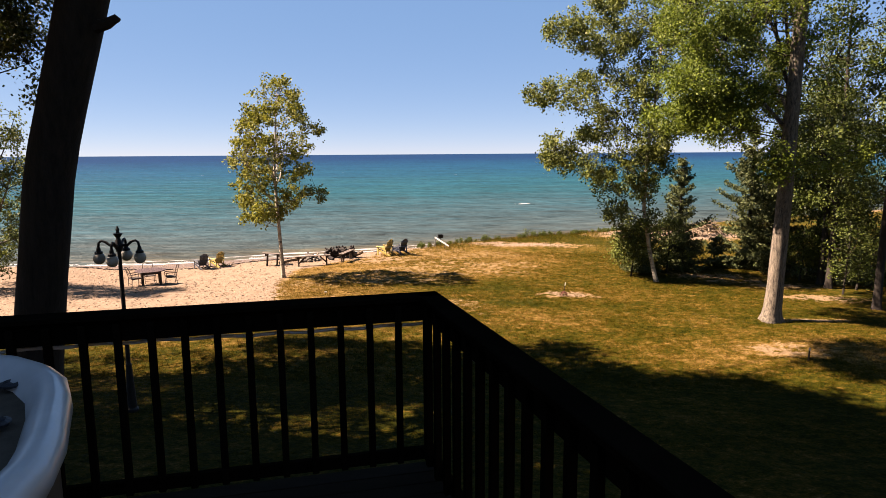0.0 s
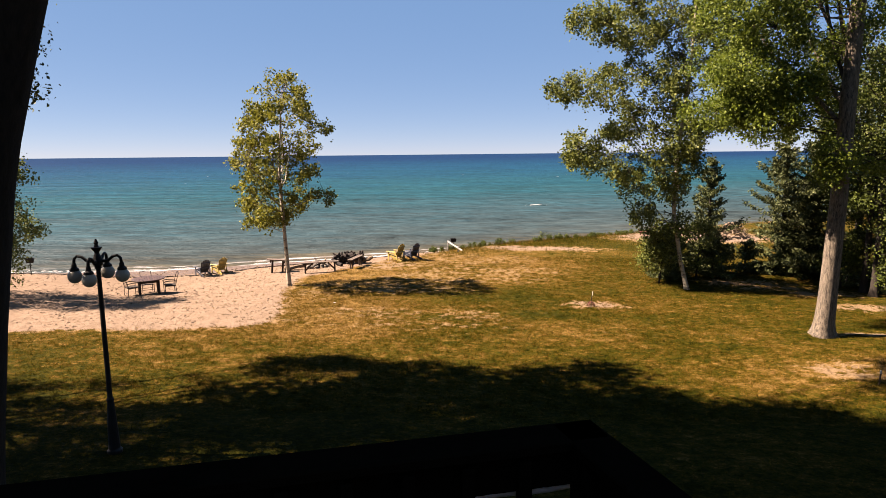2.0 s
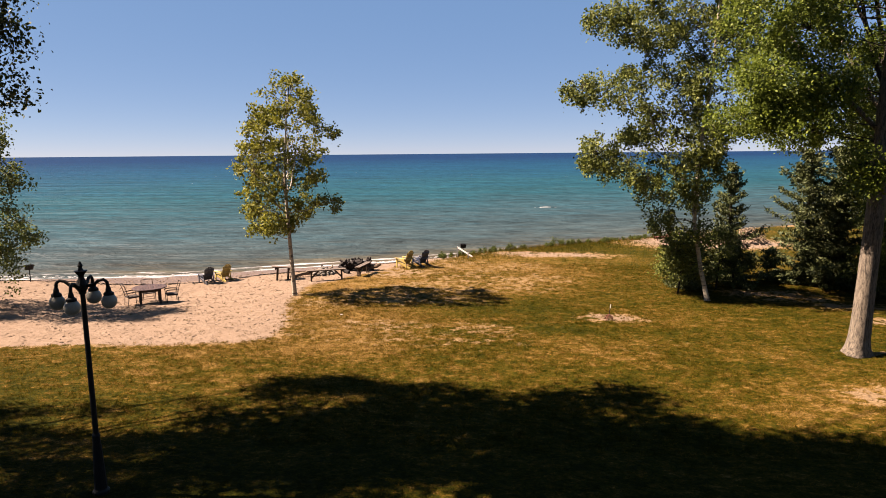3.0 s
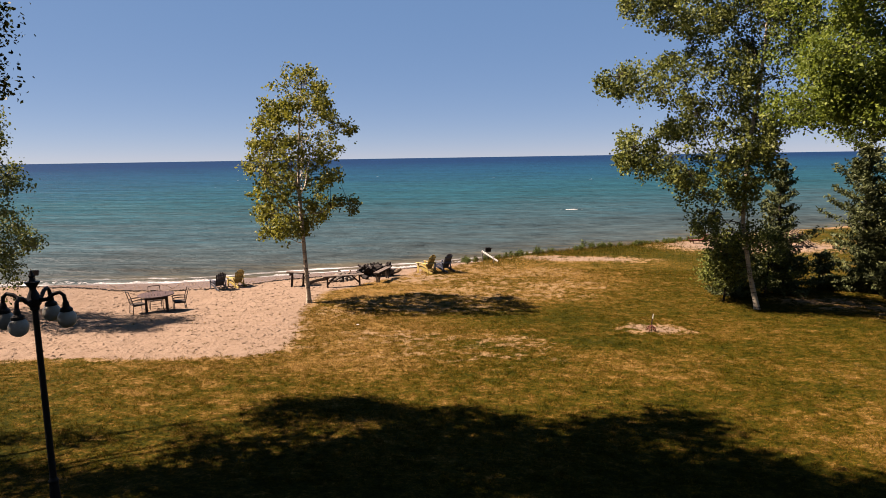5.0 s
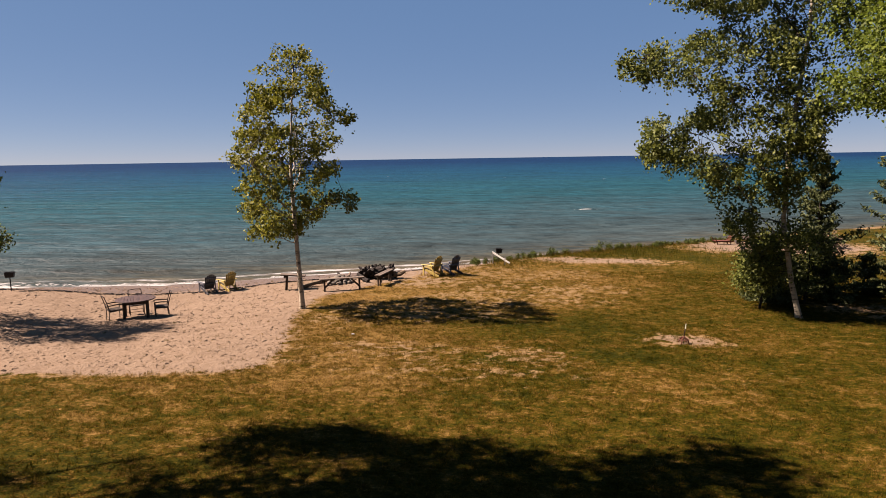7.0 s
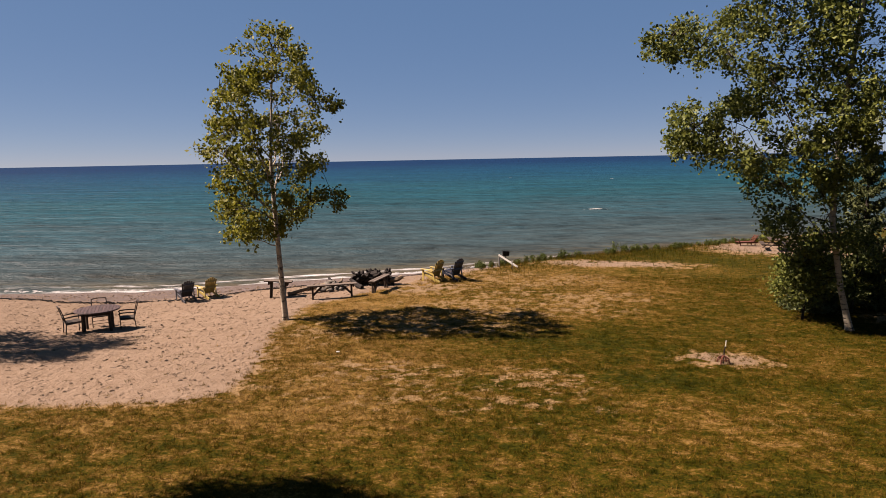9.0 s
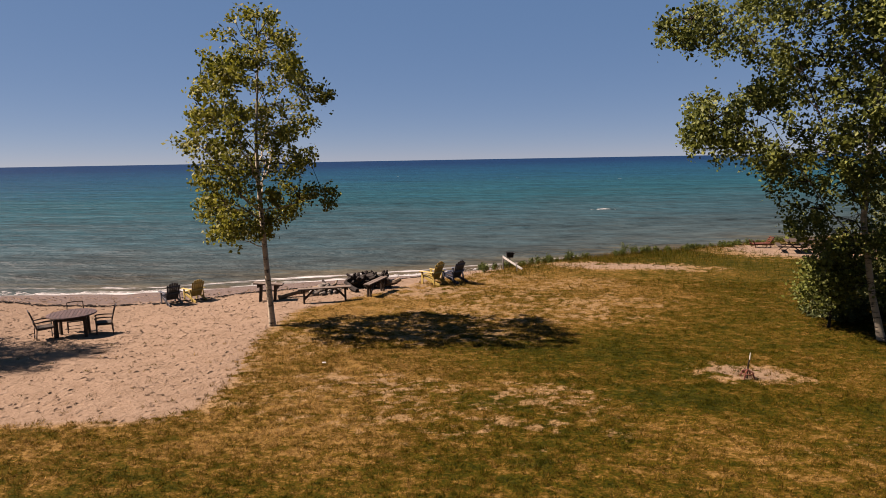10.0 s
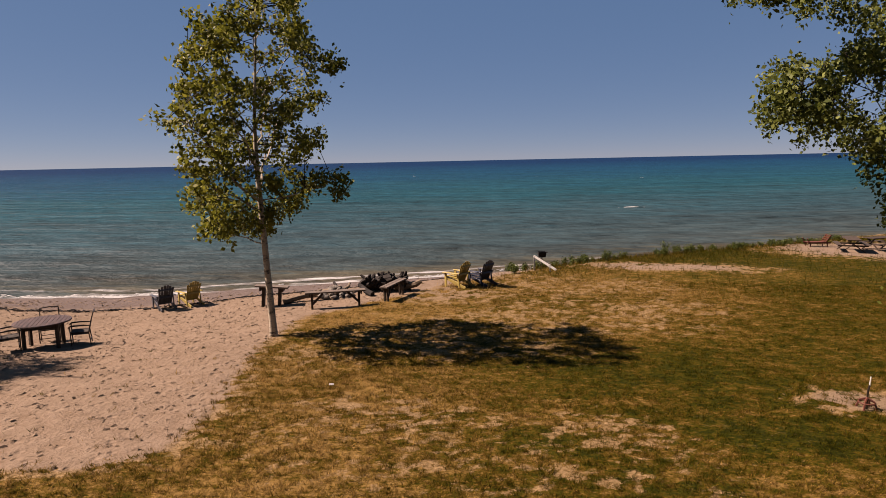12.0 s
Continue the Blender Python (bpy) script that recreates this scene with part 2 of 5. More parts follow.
MAT_BRUSH = grain_material("bleached_branches", (0.070, 0.048, 0.030), (0.190, 0.140, 0.095), 3, 0.9, (1, 1, 3), 18, 6)
MAT_STONE = grain_material("beach_stone", (0.049, 0.0408, 0.0327), (0.1225, 0.1061, 0.0871), 3, 0.8, fine=20, bump_mm=6, vary=0.35)
MAT_IRON = grain_material("black_iron", (0.003, 0.003, 0.003), (0.009, 0.0083, 0.0075), 12, 0.6, fine=90, bump_mm=0.6, metal=0.1)
MAT_BRONZE = grain_material("brown_metal_tube", (0.0136, 0.0081, 0.0055), (0.0327, 0.0204, 0.0136), 12, 0.45, fine=90, bump_mm=0.4, metal=0.4)
MAT_SLING = grain_material("sling_fabric", (0.0136, 0.0091, 0.0068), (0.0327, 0.0231, 0.0163), 8, 0.9, fine=160, bump_mm=1)
MAT_GLOBE = grain_material("frosted_globe", (0.2419, 0.2304, 0.1958), (0.3456, 0.3341, 0.288), 3, 0.35, fine=20, bump_mm=0.3)
MAT_YELLOW = grain_material("yellow_plastic", (0.19, 0.136, 0.030), (0.28, 0.208, 0.062), 4, 0.55, fine=40, bump_mm=0.6)
MAT_NAVY = grain_material("navy_plastic", (0.013, 0.0158, 0.0245), (0.0245, 0.0288, 0.0418), 4, 0.5, fine=40, bump_mm=0.6)
MAT_CHARCOAL = grain_material("charcoal_plastic", (0.0216, 0.023, 0.0288), (0.0403, 0.0418, 0.049), 4, 0.5, fine=40, bump_mm=0.6)
MAT_WHITE = grain_material("white_painted_wood", (0.3375, 0.3266, 0.2994), (0.4463, 0.4355, 0.4137), 3, 0.6, fine=40, bump_mm=1)
MAT_RED = grain_material("rusty_red", (0.0436, 0.0109, 0.0055), (0.0925, 0.0245, 0.0109), 6, 0.7, fine=50, bump_mm=1)
MAT_ACRYLIC = grain_material("tub_acrylic", (0.50, 0.50, 0.51), (0.62, 0.62, 0.63), 1.5, 0.22, fine=8, bump_mm=0.4, spec=0.5, vary=0.02)
MAT_TUBWATER = grain_material("tub_water", (0.42, 0.50, 0.56), (0.60, 0.66, 0.70), 2.5, 0.12, fine=9, bump_mm=3, spec=0.5)
MAT_CABINET = grain_material("tub_cabinet", (0.045, 0.0315, 0.0225), (0.09, 0.0675, 0.0495), 2, 0.7, (8, 8, 1), 20, 2)
MAT_SIDING = grain_material("house_siding", (0.072, 0.054, 0.0405), (0.117, 0.09, 0.0675), 1, 0.8, (1, 1, 6), 20, 3)
MAT_ROPE = grain_material("clear_rope_light", (0.7, 0.7, 0.68), (0.88, 0.88, 0.86), 6, 0.2, fine=30, bump_mm=0.5, spec=0.6)


# ---- mesh helpers ----
def link_mesh(name, bm, mat, smooth=False):
    me = bpy.data.meshes.new(name)
    bm.to_mesh(me)
    bm.free()
    me.materials.append(mat)
    if smooth:
        me.polygons.foreach_set("use_smooth", [True] * len(me.polygons))
    return new(name, me)


def part(name, bm, mat, parent, label="", smooth=False):
    ob = link_mesh(name, bm, mat, smooth)
    ob.parent = parent
    if label:
        tagged(ob, label)
    return ob


def thing(name, m, label, category, group="", kind=""):
    ob = new(name)
    ob.empty_display_size = 0.2
    ob.matrix_world = m
    return tagged(ob, label, category, group, kind)


def box(size, m=Matrix(), edge=0.006, bm=None):
    bm = bm or bmesh.new()
    made = bmesh.ops.create_cube(bm, size=1.0, matrix=m @ Matrix.Diagonal((*size, 1)))
    if edge:
        edges = {e for v in made["verts"] for e in v.link_edges}
        bmesh.ops.bevel(bm, geom=list(edges), offset=edge, segments=1, affect="EDGES")
    return bm


def beam(a, b, width, depth, edge=0.004, bm=None, up=(0, 0, 1)):
    """A square bar from a to b."""
    a, b = Vector(a), Vector(b)
    d = b - a
    z = d.normalized()
    x = Vector(up).cross(z)
    if x.length < 1e-3:
        x = Vector((1, 0, 0))
    x.normalize()
    y = z.cross(x)
    m = Matrix((x, y, z)).transposed().to_4x4()
    m.translation = (a + b) / 2
    return box((width, depth, d.length), m, edge, bm)


def tube(pts, radii, seg=8, bm=None, cap=True):
    bm = bm or bmesh.new()
    pts = [Vector(p) for p in pts]
    if isinstance(radii, (int, float)):
        radii = [radii] * len(pts)
    rings = []
    side = None
    for i, p in enumerate(pts):
        t = (pts[min(i + 1, len(pts) - 1)] - pts[max(i - 1, 0)]).normalized()
        if side is None:
            side = t.orthogonal().normalized()
        side = (side - t * side.dot(t)).normalized()
        other = t.cross(side)
        rings.append([bm.verts.new(p + (side * math.cos(a) + other * math.sin(a)) * radii[i]) for a in (2 * math.pi * k / seg for k in range(seg))])
    for r0, r1 in zip(rings, rings[1:]):
        for k in range(seg):
            bm.faces.new((r0[k], r0[(k + 1) % seg], r1[(k + 1) % seg], r1[k]))
    if cap:
        bm.faces.new(rings[0][::-1])
        bm.faces.new(rings[-1])
    return bm


def lathe(profile, seg=16, bm=None, at=(0, 0, 0)):
    """A turned form from (radius, height) pairs."""
    bm = bm or bmesh.new()
    at = Vector(at)
    rings = [[bm.verts.new(at + Vector((r * math.cos(2 * math.pi * k / seg), r * math.sin(2 * math.pi * k / seg), z))) for k in range(seg)] for r, z in profile]
    for r0, r1 in zip(rings, rings[1:]):
        for k in range(seg):
            bm.faces.new((r0[k], r0[(k + 1) % seg], r1[(k + 1) % seg], r1[k]))
    bm.faces.new(rings[0][::-1])
    bm.faces.new(rings[-1])
    return bm


def quads_object(name, corners, mat, parent=None):
    """Many loose four-cornered pieces, corners of shape (n, 4, 3), as one mesh."""
    n = len(corners)
    me = bpy.data.meshes.new(name)
    me.vertices.add(4 * n)
    me.vertices.foreach_set("co", corners.reshape(-1).astype(np.float32))
    me.loops.add(4 * n)
    me.loops.foreach_set("vertex_index", np.arange(4 * n, dtype=np.int32))
    me.polygons.add(n)
    me.polygons.foreach_set("loop_start", np.arange(0, 4 * n, 4, dtype=np.int32))
    me.update(calc_edges=True)
    me.materials.append(mat)
    ob = new(name, me)
    if parent:
        ob.parent = parent
    return ob


# ---- the lie of the land ----
WATER_Z = -2.2
SHORE = ([-60, -25, -20, -15.5, -9.7, -6, -1.5, 1.5, 9.4, 15.4, 23, 60], [37, 41.4, 41.9, 43.6, 46.2, 47.5, 49.8, 51.5, 57, 60.5, 65, 85])


def shore(x):
    return np.interp(x, *SHORE)


def height(x, y):
    x, y = np.asarray(x, float), np.asarray(y, float)
    g = -0.8 - 0.032 * (np.clip(y, -20, 34) - 13.5) - 0.02 * (np.clip(x, -25, 20) + 7)
    g = g - 0.55 * np.exp(-((x + 16) / 5) ** 2 - ((y - 35.5) / 5.5) ** 2)
    d = shore(x) - y
    k = np.clip(d / np.interp(x, [-8, 2], [6.5, 3.0]), 0, 1)
    k = 0.45 * k + 0.55 * k * k * (3 - 2 * k)
    return np.where(d > 0, WATER_Z + (g - WATER_Z) * k, WATER_Z + 0.12 * np.maximum(d, -15))


def ground_z(x, y):
    return float(height(x, y))


def blob(x, y, cx, cy, rx, ry):
    return np.clip(1.6 - np.hypot((x - cx) / rx, (y - cy) / ry), 0, 1)


def sand_mask(x, y):
    """1 on bare sand, 0 on turf."""
    edge_x = np.interp(y, [23.0, 24.4, 25.0, 26.2, 28.0, 29.3, 32.5, 36, 38, 42, 46], [-9.4, -7.7, -7.2, -7.2, -7.4, -7.8, -8.6, -8.6, -7.0, -4.5, -1])
    s = np.clip(0.5 + (edge_x - x) / 1.2, 0, 1) * np.clip((y - 23.35 - 0.14 * (x + 10)) / 0.9, 0, 1)
    s = np.maximum(s, np.clip(1.4 - (shore(x) - y) / 2.6, 0, 1) * np.interp(x, [-2, 3], [1, 0.55]))
    for cx, cy, rx, ry, k in ((6.0, 29.7, 1.35, 0.85, 0.68), (11.9, 20.4, 1.5, 0.9, 0.58), (16.3, 35.2, 2.2, 1.2, 0.6), (-3.9, 27.4, 2.1, 1.0, 0.54), (0.5, 27.2, 1.4, 0.8, 0.50), (-2.5, 26.2, 6, 3, 0.24), (2.5, 39, 4, 1.4, 0.36),
                              (0.2, 25.3, 1.4, 0.5, 0.38), (-3.5, 25.2, 1.6, 0.6, 0.36), (5.3, 47.9, 4.6, 1.2, 0.75), (0, 42.5, 5.0, 2.4, 0.46), (-5.5, 40.2, 3.6, 2.0, 0.6), (1.6, 38.5, 4.5, 1.8, 0.42),
                              (19.5, 55.5, 6.5, 3.4, 0.95), (-1.0, 36.3, 5, 1.6, 0.44), (15.4, 25.0, 1.3, 0.35, 0.7), (18.5, 30.0, 2.0, 1.0, 0.6), (15.3, 36.2, 2.4, 0.9, 0.62), (18.3, 33.4, 2.0, 1.0, 0.6), (-3.5, 33.3, 4.0, 2.2, 0.42), (-6.6, 32.0, 1.8, 2.4, 0.40),
                              (9, 25, 5, 3, 0.16)):
        s = np.maximum(s, k * blob(x, y, cx, cy, rx, ry))
    return s


LATTICE = np.random.default_rng(3).uniform(0, 1, (256, 256))


def value_noise(x, y):
    """Smooth random relief, 0 to 1, one knot a unit."""
    x, y = np.asarray(x, float), np.asarray(y, float)
    i, j = np.floor(x).astype(int), np.floor(y).astype(int)
    u, v = x - i, y - j
    u, v = u * u * (3 - 2 * u), v * v * (3 - 2 * v)
    a, b = LATTICE[i % 256, j % 256], LATTICE[(i + 1) % 256, j % 256]
    c, d = LATTICE[i % 256, (j + 1) % 256], LATTICE[(i + 1) % 256, (j + 1) % 256]
    return (a * (1 - u) + b * u) * (1 - v) + (c * (1 - u) + d * u) * v


def bare(x, y):
    """The sand mask broken up into worn flecks where sand and turf meet."""
    s = sand_mask(x, y)
    n = 0.14 * value_noise(1.3 * x, 1.8 * y) + 0.36 * value_noise(3.3 * x + 40, 4.6 * y) + 0.50 * value_noise(7.3 * x, 8.2 * y + 80)
    return np.clip(s + 2.3 * (n - 0.515) * np.clip(3.0 * s * (1.08 - s), 0, 1), 0, 1)


def dry_mask(x, y):
    d = 0.45 + 0 * x
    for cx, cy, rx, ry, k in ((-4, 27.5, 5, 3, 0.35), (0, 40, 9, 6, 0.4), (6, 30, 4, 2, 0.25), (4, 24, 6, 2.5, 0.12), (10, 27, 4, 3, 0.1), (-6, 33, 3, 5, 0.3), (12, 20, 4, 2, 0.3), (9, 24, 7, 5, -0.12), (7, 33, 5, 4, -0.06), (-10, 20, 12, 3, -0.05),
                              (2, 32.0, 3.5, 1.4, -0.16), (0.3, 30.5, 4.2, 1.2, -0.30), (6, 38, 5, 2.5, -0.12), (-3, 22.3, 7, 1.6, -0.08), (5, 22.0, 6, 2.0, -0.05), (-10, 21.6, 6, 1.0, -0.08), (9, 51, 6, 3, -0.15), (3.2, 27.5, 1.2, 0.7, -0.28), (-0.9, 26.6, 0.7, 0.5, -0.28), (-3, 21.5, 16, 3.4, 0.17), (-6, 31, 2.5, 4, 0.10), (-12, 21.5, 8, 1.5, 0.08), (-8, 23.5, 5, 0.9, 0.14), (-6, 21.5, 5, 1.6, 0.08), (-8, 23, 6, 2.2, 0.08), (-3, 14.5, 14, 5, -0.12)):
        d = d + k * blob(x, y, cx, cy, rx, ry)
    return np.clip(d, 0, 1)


def graded(lo, hi, step, far, growth=1.35):
    inner = list(np.arange(lo, hi + step / 2, step))
    out, s = [hi], step
    while out[-1] < far:
        s *= growth
        out.append(out[-1] + s)
    low, s = [lo], step
    while low[-1] > -far:
        s *= growth
        low.append(low[-1] - s)
    return np.array(low[:0:-1] + inner + out[1:])


def sheet(name, xs, ys, zfun, mat):
    X, Y = np.meshgrid(xs, ys)
    Z = zfun(X, Y)
    nx, ny = len(xs), len(ys)
    co = np.stack([X, Y, Z], -1).reshape(-1, 3)
    i = (np.arange(ny - 1)[:, None] * nx + np.arange(nx - 1)[None, :]).reshape(-1)
    faces = np.stack([i, i + 1, i + nx + 1, i + nx], -1)
    me = bpy.data.meshes.new(name)
    me.vertices.add(len(co))
    me.vertices.foreach_set("co", co.reshape(-1).astype(np.float32))
    me.loops.add(faces.size)
    me.loops.foreach_set("vertex_index", faces.reshape(-1).astype(np.int32))
    me.polygons.add(len(faces))
    me.polygons.foreach_set("loop_start", np.arange(0, faces.size, 4, dtype=np.int32))
    me.update(calc_edges=True)
    me.polygons.foreach_set("use_smooth", [True] * len(faces))
    me.materials.append(mat)
    return new(name, me), X, Y


def wet_width(x):
    return np.interp(x, [-9, -3], [5.4, 2.6])


def lump(x, y):
    """Small unevenness of turf and trodden sand."""
    return 0.03 * np.sin(1.3 * x + 0.7 * np.sin(0.9 * y)) * np.sin(1.1 * y + 0.5) + 0.015 * np.sin(3.1 * x + y) * np.sin(2.7 * y - 0.6 * x)


ground, GX, GY = sheet("ground", graded(-28, 26, 0.12, 4600), graded(14, 62, 0.12, 4600), lambda x, y: height(x, y) + lump(x, y) * (shore(x) - y > 1), MAT_GROUND)
tagged(ground, "dry olive lawn running into pale trodden beach sand", "ground", kind="structure")
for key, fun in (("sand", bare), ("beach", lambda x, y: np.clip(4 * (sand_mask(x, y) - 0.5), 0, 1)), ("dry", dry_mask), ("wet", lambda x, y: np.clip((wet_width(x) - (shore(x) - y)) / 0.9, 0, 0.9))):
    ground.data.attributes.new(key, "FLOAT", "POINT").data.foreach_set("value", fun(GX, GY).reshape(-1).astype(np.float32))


def waves(x, y):
    off = y - shore(x)
    a = 0.09 * np.exp(-np.maximum(off, 0) / 70) * np.clip(off / 4, 0.05, 1)
    ph = off * 1.15 + 0.8 * np.sin(0.13 * x) + 0.5 * np.sin(0.31 * x + 0.4 * off)
    return WATER_Z + np.where(off < 160, a * np.sin(ph) * (0.6 + 0.4 * np.sin(0.21 * x + 0.3 * off)), 0) - 0.35 * (off < -1.5)


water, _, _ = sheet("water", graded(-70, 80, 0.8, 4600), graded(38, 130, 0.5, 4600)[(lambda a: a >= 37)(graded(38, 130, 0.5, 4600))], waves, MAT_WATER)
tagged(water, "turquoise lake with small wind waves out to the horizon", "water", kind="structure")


# ---- trees ----
rng = np.random.default_rng(7)


def sunlit(x, y):
    """Whether the lawn at a place lies in the sun, past the edge of the oaks' shade or in one of its gaps."""
    edge = np.interp(x, [-14, -10.3, -7.6, -6.5, -3.9, -2.0, -0.5, 1.2, 3.0, 4.6, 5.0, 5.2, 5.8, 7.2, 8.3, 10.0, 11.5, 12.6, 13.4, 15], [17.9, 18.2, 18.9, 20.0, 20.8, 20.6, 20.1, 20.7, 21.3, 21.2, 20.2, 18.4, 17.1, 16.7, 17.5, 18.0, 18.4, 19.5, 21.3, 21.8])
    if y > 23:
        return x > -13.6 + 0.8 * noise.noise((0.8 * x, 0.8 * y, 9))
    if y > edge + 0.35 * noise.noise((1.1 * x, 1.1 * y, 4)):
        return True
    for cx, cy, rx, ry in ((-9.4, 16.7, 1.7, 0.4), (-7.0, 16.5, 1.4, 0.35), (-9.2, 13.8, 0.7, 0.35), (-5.3, 16.2, 0.5, 0.2), (-2.9, 13.4, 0.9, 0.3), (-0.9, 14.1, 1.6, 0.4), (-1.0, 16.7, 0.8, 0.22), (2.7, 16.0, 0.5, 0.2), (4.7, 13.9, 0.4, 0.25), (1.0, 18.0, 0.5, 0.15), (6.0, 15.9, 0.7, 0.3)):
        if ((x - cx) / rx) ** 2 + ((y - cy) / ry) ** 2 < 1.3:
            return True
    return y > 12 and noise.noise((1.2 * x, 2.2 * y, 17)) > 0.40


def leaf_quads(centres, size, droop=0.3):
    """Folded leaf shapes round the given centres."""
    n = len(centres)
    d = rng.normal(size=(n, 3))
    d[:, 2] -= droop
    d /= np.linalg.norm(d, axis=1)[:, None]
    s = np.cross(d, rng.normal(size=(n, 3)))
    s /= np.linalg.norm(s, axis=1)[:, None]
    up = np.cross(d, s)
    L = size * rng.uniform(0.65, 1.25, n)[:, None]
    q = np.empty((n, 4, 3))
    q[:, 0] = centres - d * L * 0.5
    q[:, 1] = centres + s * L * 0.38 + up * L * 0.10
    q[:, 2] = centres + d * L * 0.6
    q[:, 3] = centres - s * L * 0.38 + up * L * 0.10
    return q


def broadleaf(name, base, trunk, crown, clusters, per, spread, leaf, leaf_mat, bark, label, category="tree", depth=None, limbs=9, seed=1, hollow=0.75, flare=1.35, gaps=0.35, sag=0.0, off=(0, 0), boughs=(), taper=1.0, limb_bark=None, thinned=False, stout=1.0):
    """trunk: (dx, dy, dz, radius) rows; crown: (dz, left, right) rows from its foot to its top, in metres from the trunk's axis."""
    global rng
    rng = np.random.default_rng(seed)
    bx, by = base
    bz = ground_z(bx, by) - 0.05
    tree = thing(name, pose(bx, by, bz), label, category)
    tp = np.array(trunk, float)
    # trunk with a flared, lobed foot
    bm = bmesh.new()
    zs = np.concatenate([[0, 0.12, 0.3, 0.6], np.arange(1.1, tp[-1, 2], 0.5), [tp[-1, 2]]])
    seg = 14
    rings = []
    for z in zs:
        cx, cy, r = (np.interp(z, tp[:, 2], tp[:, k]) for k in (0, 1, 3))
        r *= 1 + (flare - 1) * math.exp(-z / 0.28)
        ring = []
        for k in range(seg):
            a = 2 * math.pi * k / seg
            rr = r * (1 + 0.06 * math.sin(3 * a + seed) * (1 + 3 * math.exp(-z / 0.25)) + 0.05 * noise.noise((2 * math.cos(a) + seed, 2 * math.sin(a), z * 1.4)))
            ring.append(bm.verts.new((cx + rr * math.cos(a), cy + rr * math.sin(a), z)))
        rings.append(ring)
    for r0, r1 in zip(rings, rings[1:]):
        for k in range(seg):
            bm.faces.new((r0[k], r0[(k + 1) % seg], r1[(k + 1) % seg], r1[k]))
    bm.faces.new(rings[-1])
    part("trunk", bm, bark, tree, smooth=True)
    # twig clusters inside the crown's outline
    cr = np.array(crown, float)
    z0, z1 = cr[0, 0], cr[-1, 0]
    pts = []
    while len(pts) < clusters:
        z = rng.uniform(z0, z1)
        lft, rgt = np.interp(z, cr[:, 0], cr[:, 1]), np.interp(z, cr[:, 0], cr[:, 2])
        if rng.uniform() > (lft + rgt) / (cr[:, 1] + cr[:, 2]).max():
            continue
        a = rng.uniform(0, 2 * math.pi)
        q = rng.uniform(0, 1) ** (0.5 * hollow)
        wobble = 0.86 + 0.3 * noise.noise((1.7 * math.cos(a) + seed, 1.7 * math.sin(a), z * 0.8))
        mid, half = (rgt - lft) / 2, (rgt + lft) / 2
        dep = half if depth is None else depth * (half / (0.5 * (cr[:, 1] + cr[:, 2]).max())) ** taper
        tx, ty = np.interp(z, tp[:, 2], tp[:, 0]), np.interp(z, tp[:, 2], tp[:, 1])
        p = np.array((tx + off[0] + mid + half * q * wobble * math.cos(a), ty + off[1] + dep * q * wobble * math.sin(a), z))
        if noise.noise((p[0] * 0.55 + 3 * seed, p[1] * 0.55, p[2] * 0.75)) < -0.32 + gaps * 0.5:
            if rng.uniform() < 0.8:
                continue
        pts.append(p)
    for cx, cy, cz, rx, ry, rz, m in boughs:
        for v in rng.normal(size=(m, 3)):
            v /= max(np.linalg.norm(v), 0.6) * 1.05
            pts.append(np.array((cx + rx * v[0], cy + ry * v[1], cz + rz * v[2])))
    # drop clusters whose shadow would fall where the lawn is kept sunlit
    if thinned:
        low = 1 / math.tan(radians(SUN_ELEV))
        pts = [p for p in pts if not sunlit(bx + p[0] + (bz + p[2] + 1.0) * low, by + p[1])]
    pts = np.array(pts)
    # limbs: a few main ones off the trunk, then thin branches to every cluster
    nodes_at = []
    zl = np.linspace(max(z0 + 0.2, 0.35 * z0 + 0.5), tp[-1, 2] * 0.97, limbs)
    pick = rng.permutation(len(pts))[:limbs * 4]
    reach = [(max(0.5 * tp[-1, 2] if b[2] > tp[-1, 2] else b[2] - 0.25 * math.hypot(b[0], b[1]), 0.3 * b[2]), np.array(b[:3])) for b in boughs]
    for i, (z, goal) in enumerate([(z, None) for z in zl] + reach):
        cx, cy, r = (np.interp(z, tp[:, 2], tp[:, k]) for k in (0, 1, 3))
        start = np.array((cx, cy, z))
        cand = [pts[j] for j in pick if pts[j][2] > z + 0.3] or [pts[0]]
        end = max((cand[int(rng.integers(len(cand)))] for _ in range(4)), key=lambda p: np.hypot(p[0] - cx, p[1] - cy) - 0.35 * abs(p[2] - z - 1.5))
        end = end if goal is None else goal
        midp = start * 0.5 + end * 0.5 + np.array((0, 0, -0.10 * np.linalg.norm(end - start) + 0.12))
        curve = [start * (1 - s) ** 2 + midp * 2 * s * (1 - s) + end * s * s + rng.normal(size=3) * 0.05 * (0 < s < 1) for s in np.linspace(0, 1, 7)]
        rl = stout * min(r * 0.55, 0.018 * np.linalg.norm(end - start) + 0.02) * (1 if goal is None else 0.5)
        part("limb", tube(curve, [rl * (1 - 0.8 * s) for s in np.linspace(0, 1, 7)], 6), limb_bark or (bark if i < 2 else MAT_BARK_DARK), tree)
        nodes_at += [(c, rl * (1 - 0.8 * s)) for c, s in zip(curve[1:], np.linspace(0, 1, 7)[1:])]
    nodes_at += [(np.array([np.interp(z, tp[:, 2], tp[:, k]) for k in range(3)]), 0.02) for z in np.linspace(z0, tp[-1, 2], 12)]
    bm = bmesh.new()
    npos = np.array([c for c, _ in nodes_at])
    for p in pts:
        d = np.linalg.norm(npos - p, axis=1) + 1.2 * np.maximum(0, npos[:, 2] - p[2])
        if d.min() > 1.5:
            continue
        s = npos[int(d.argmin())]
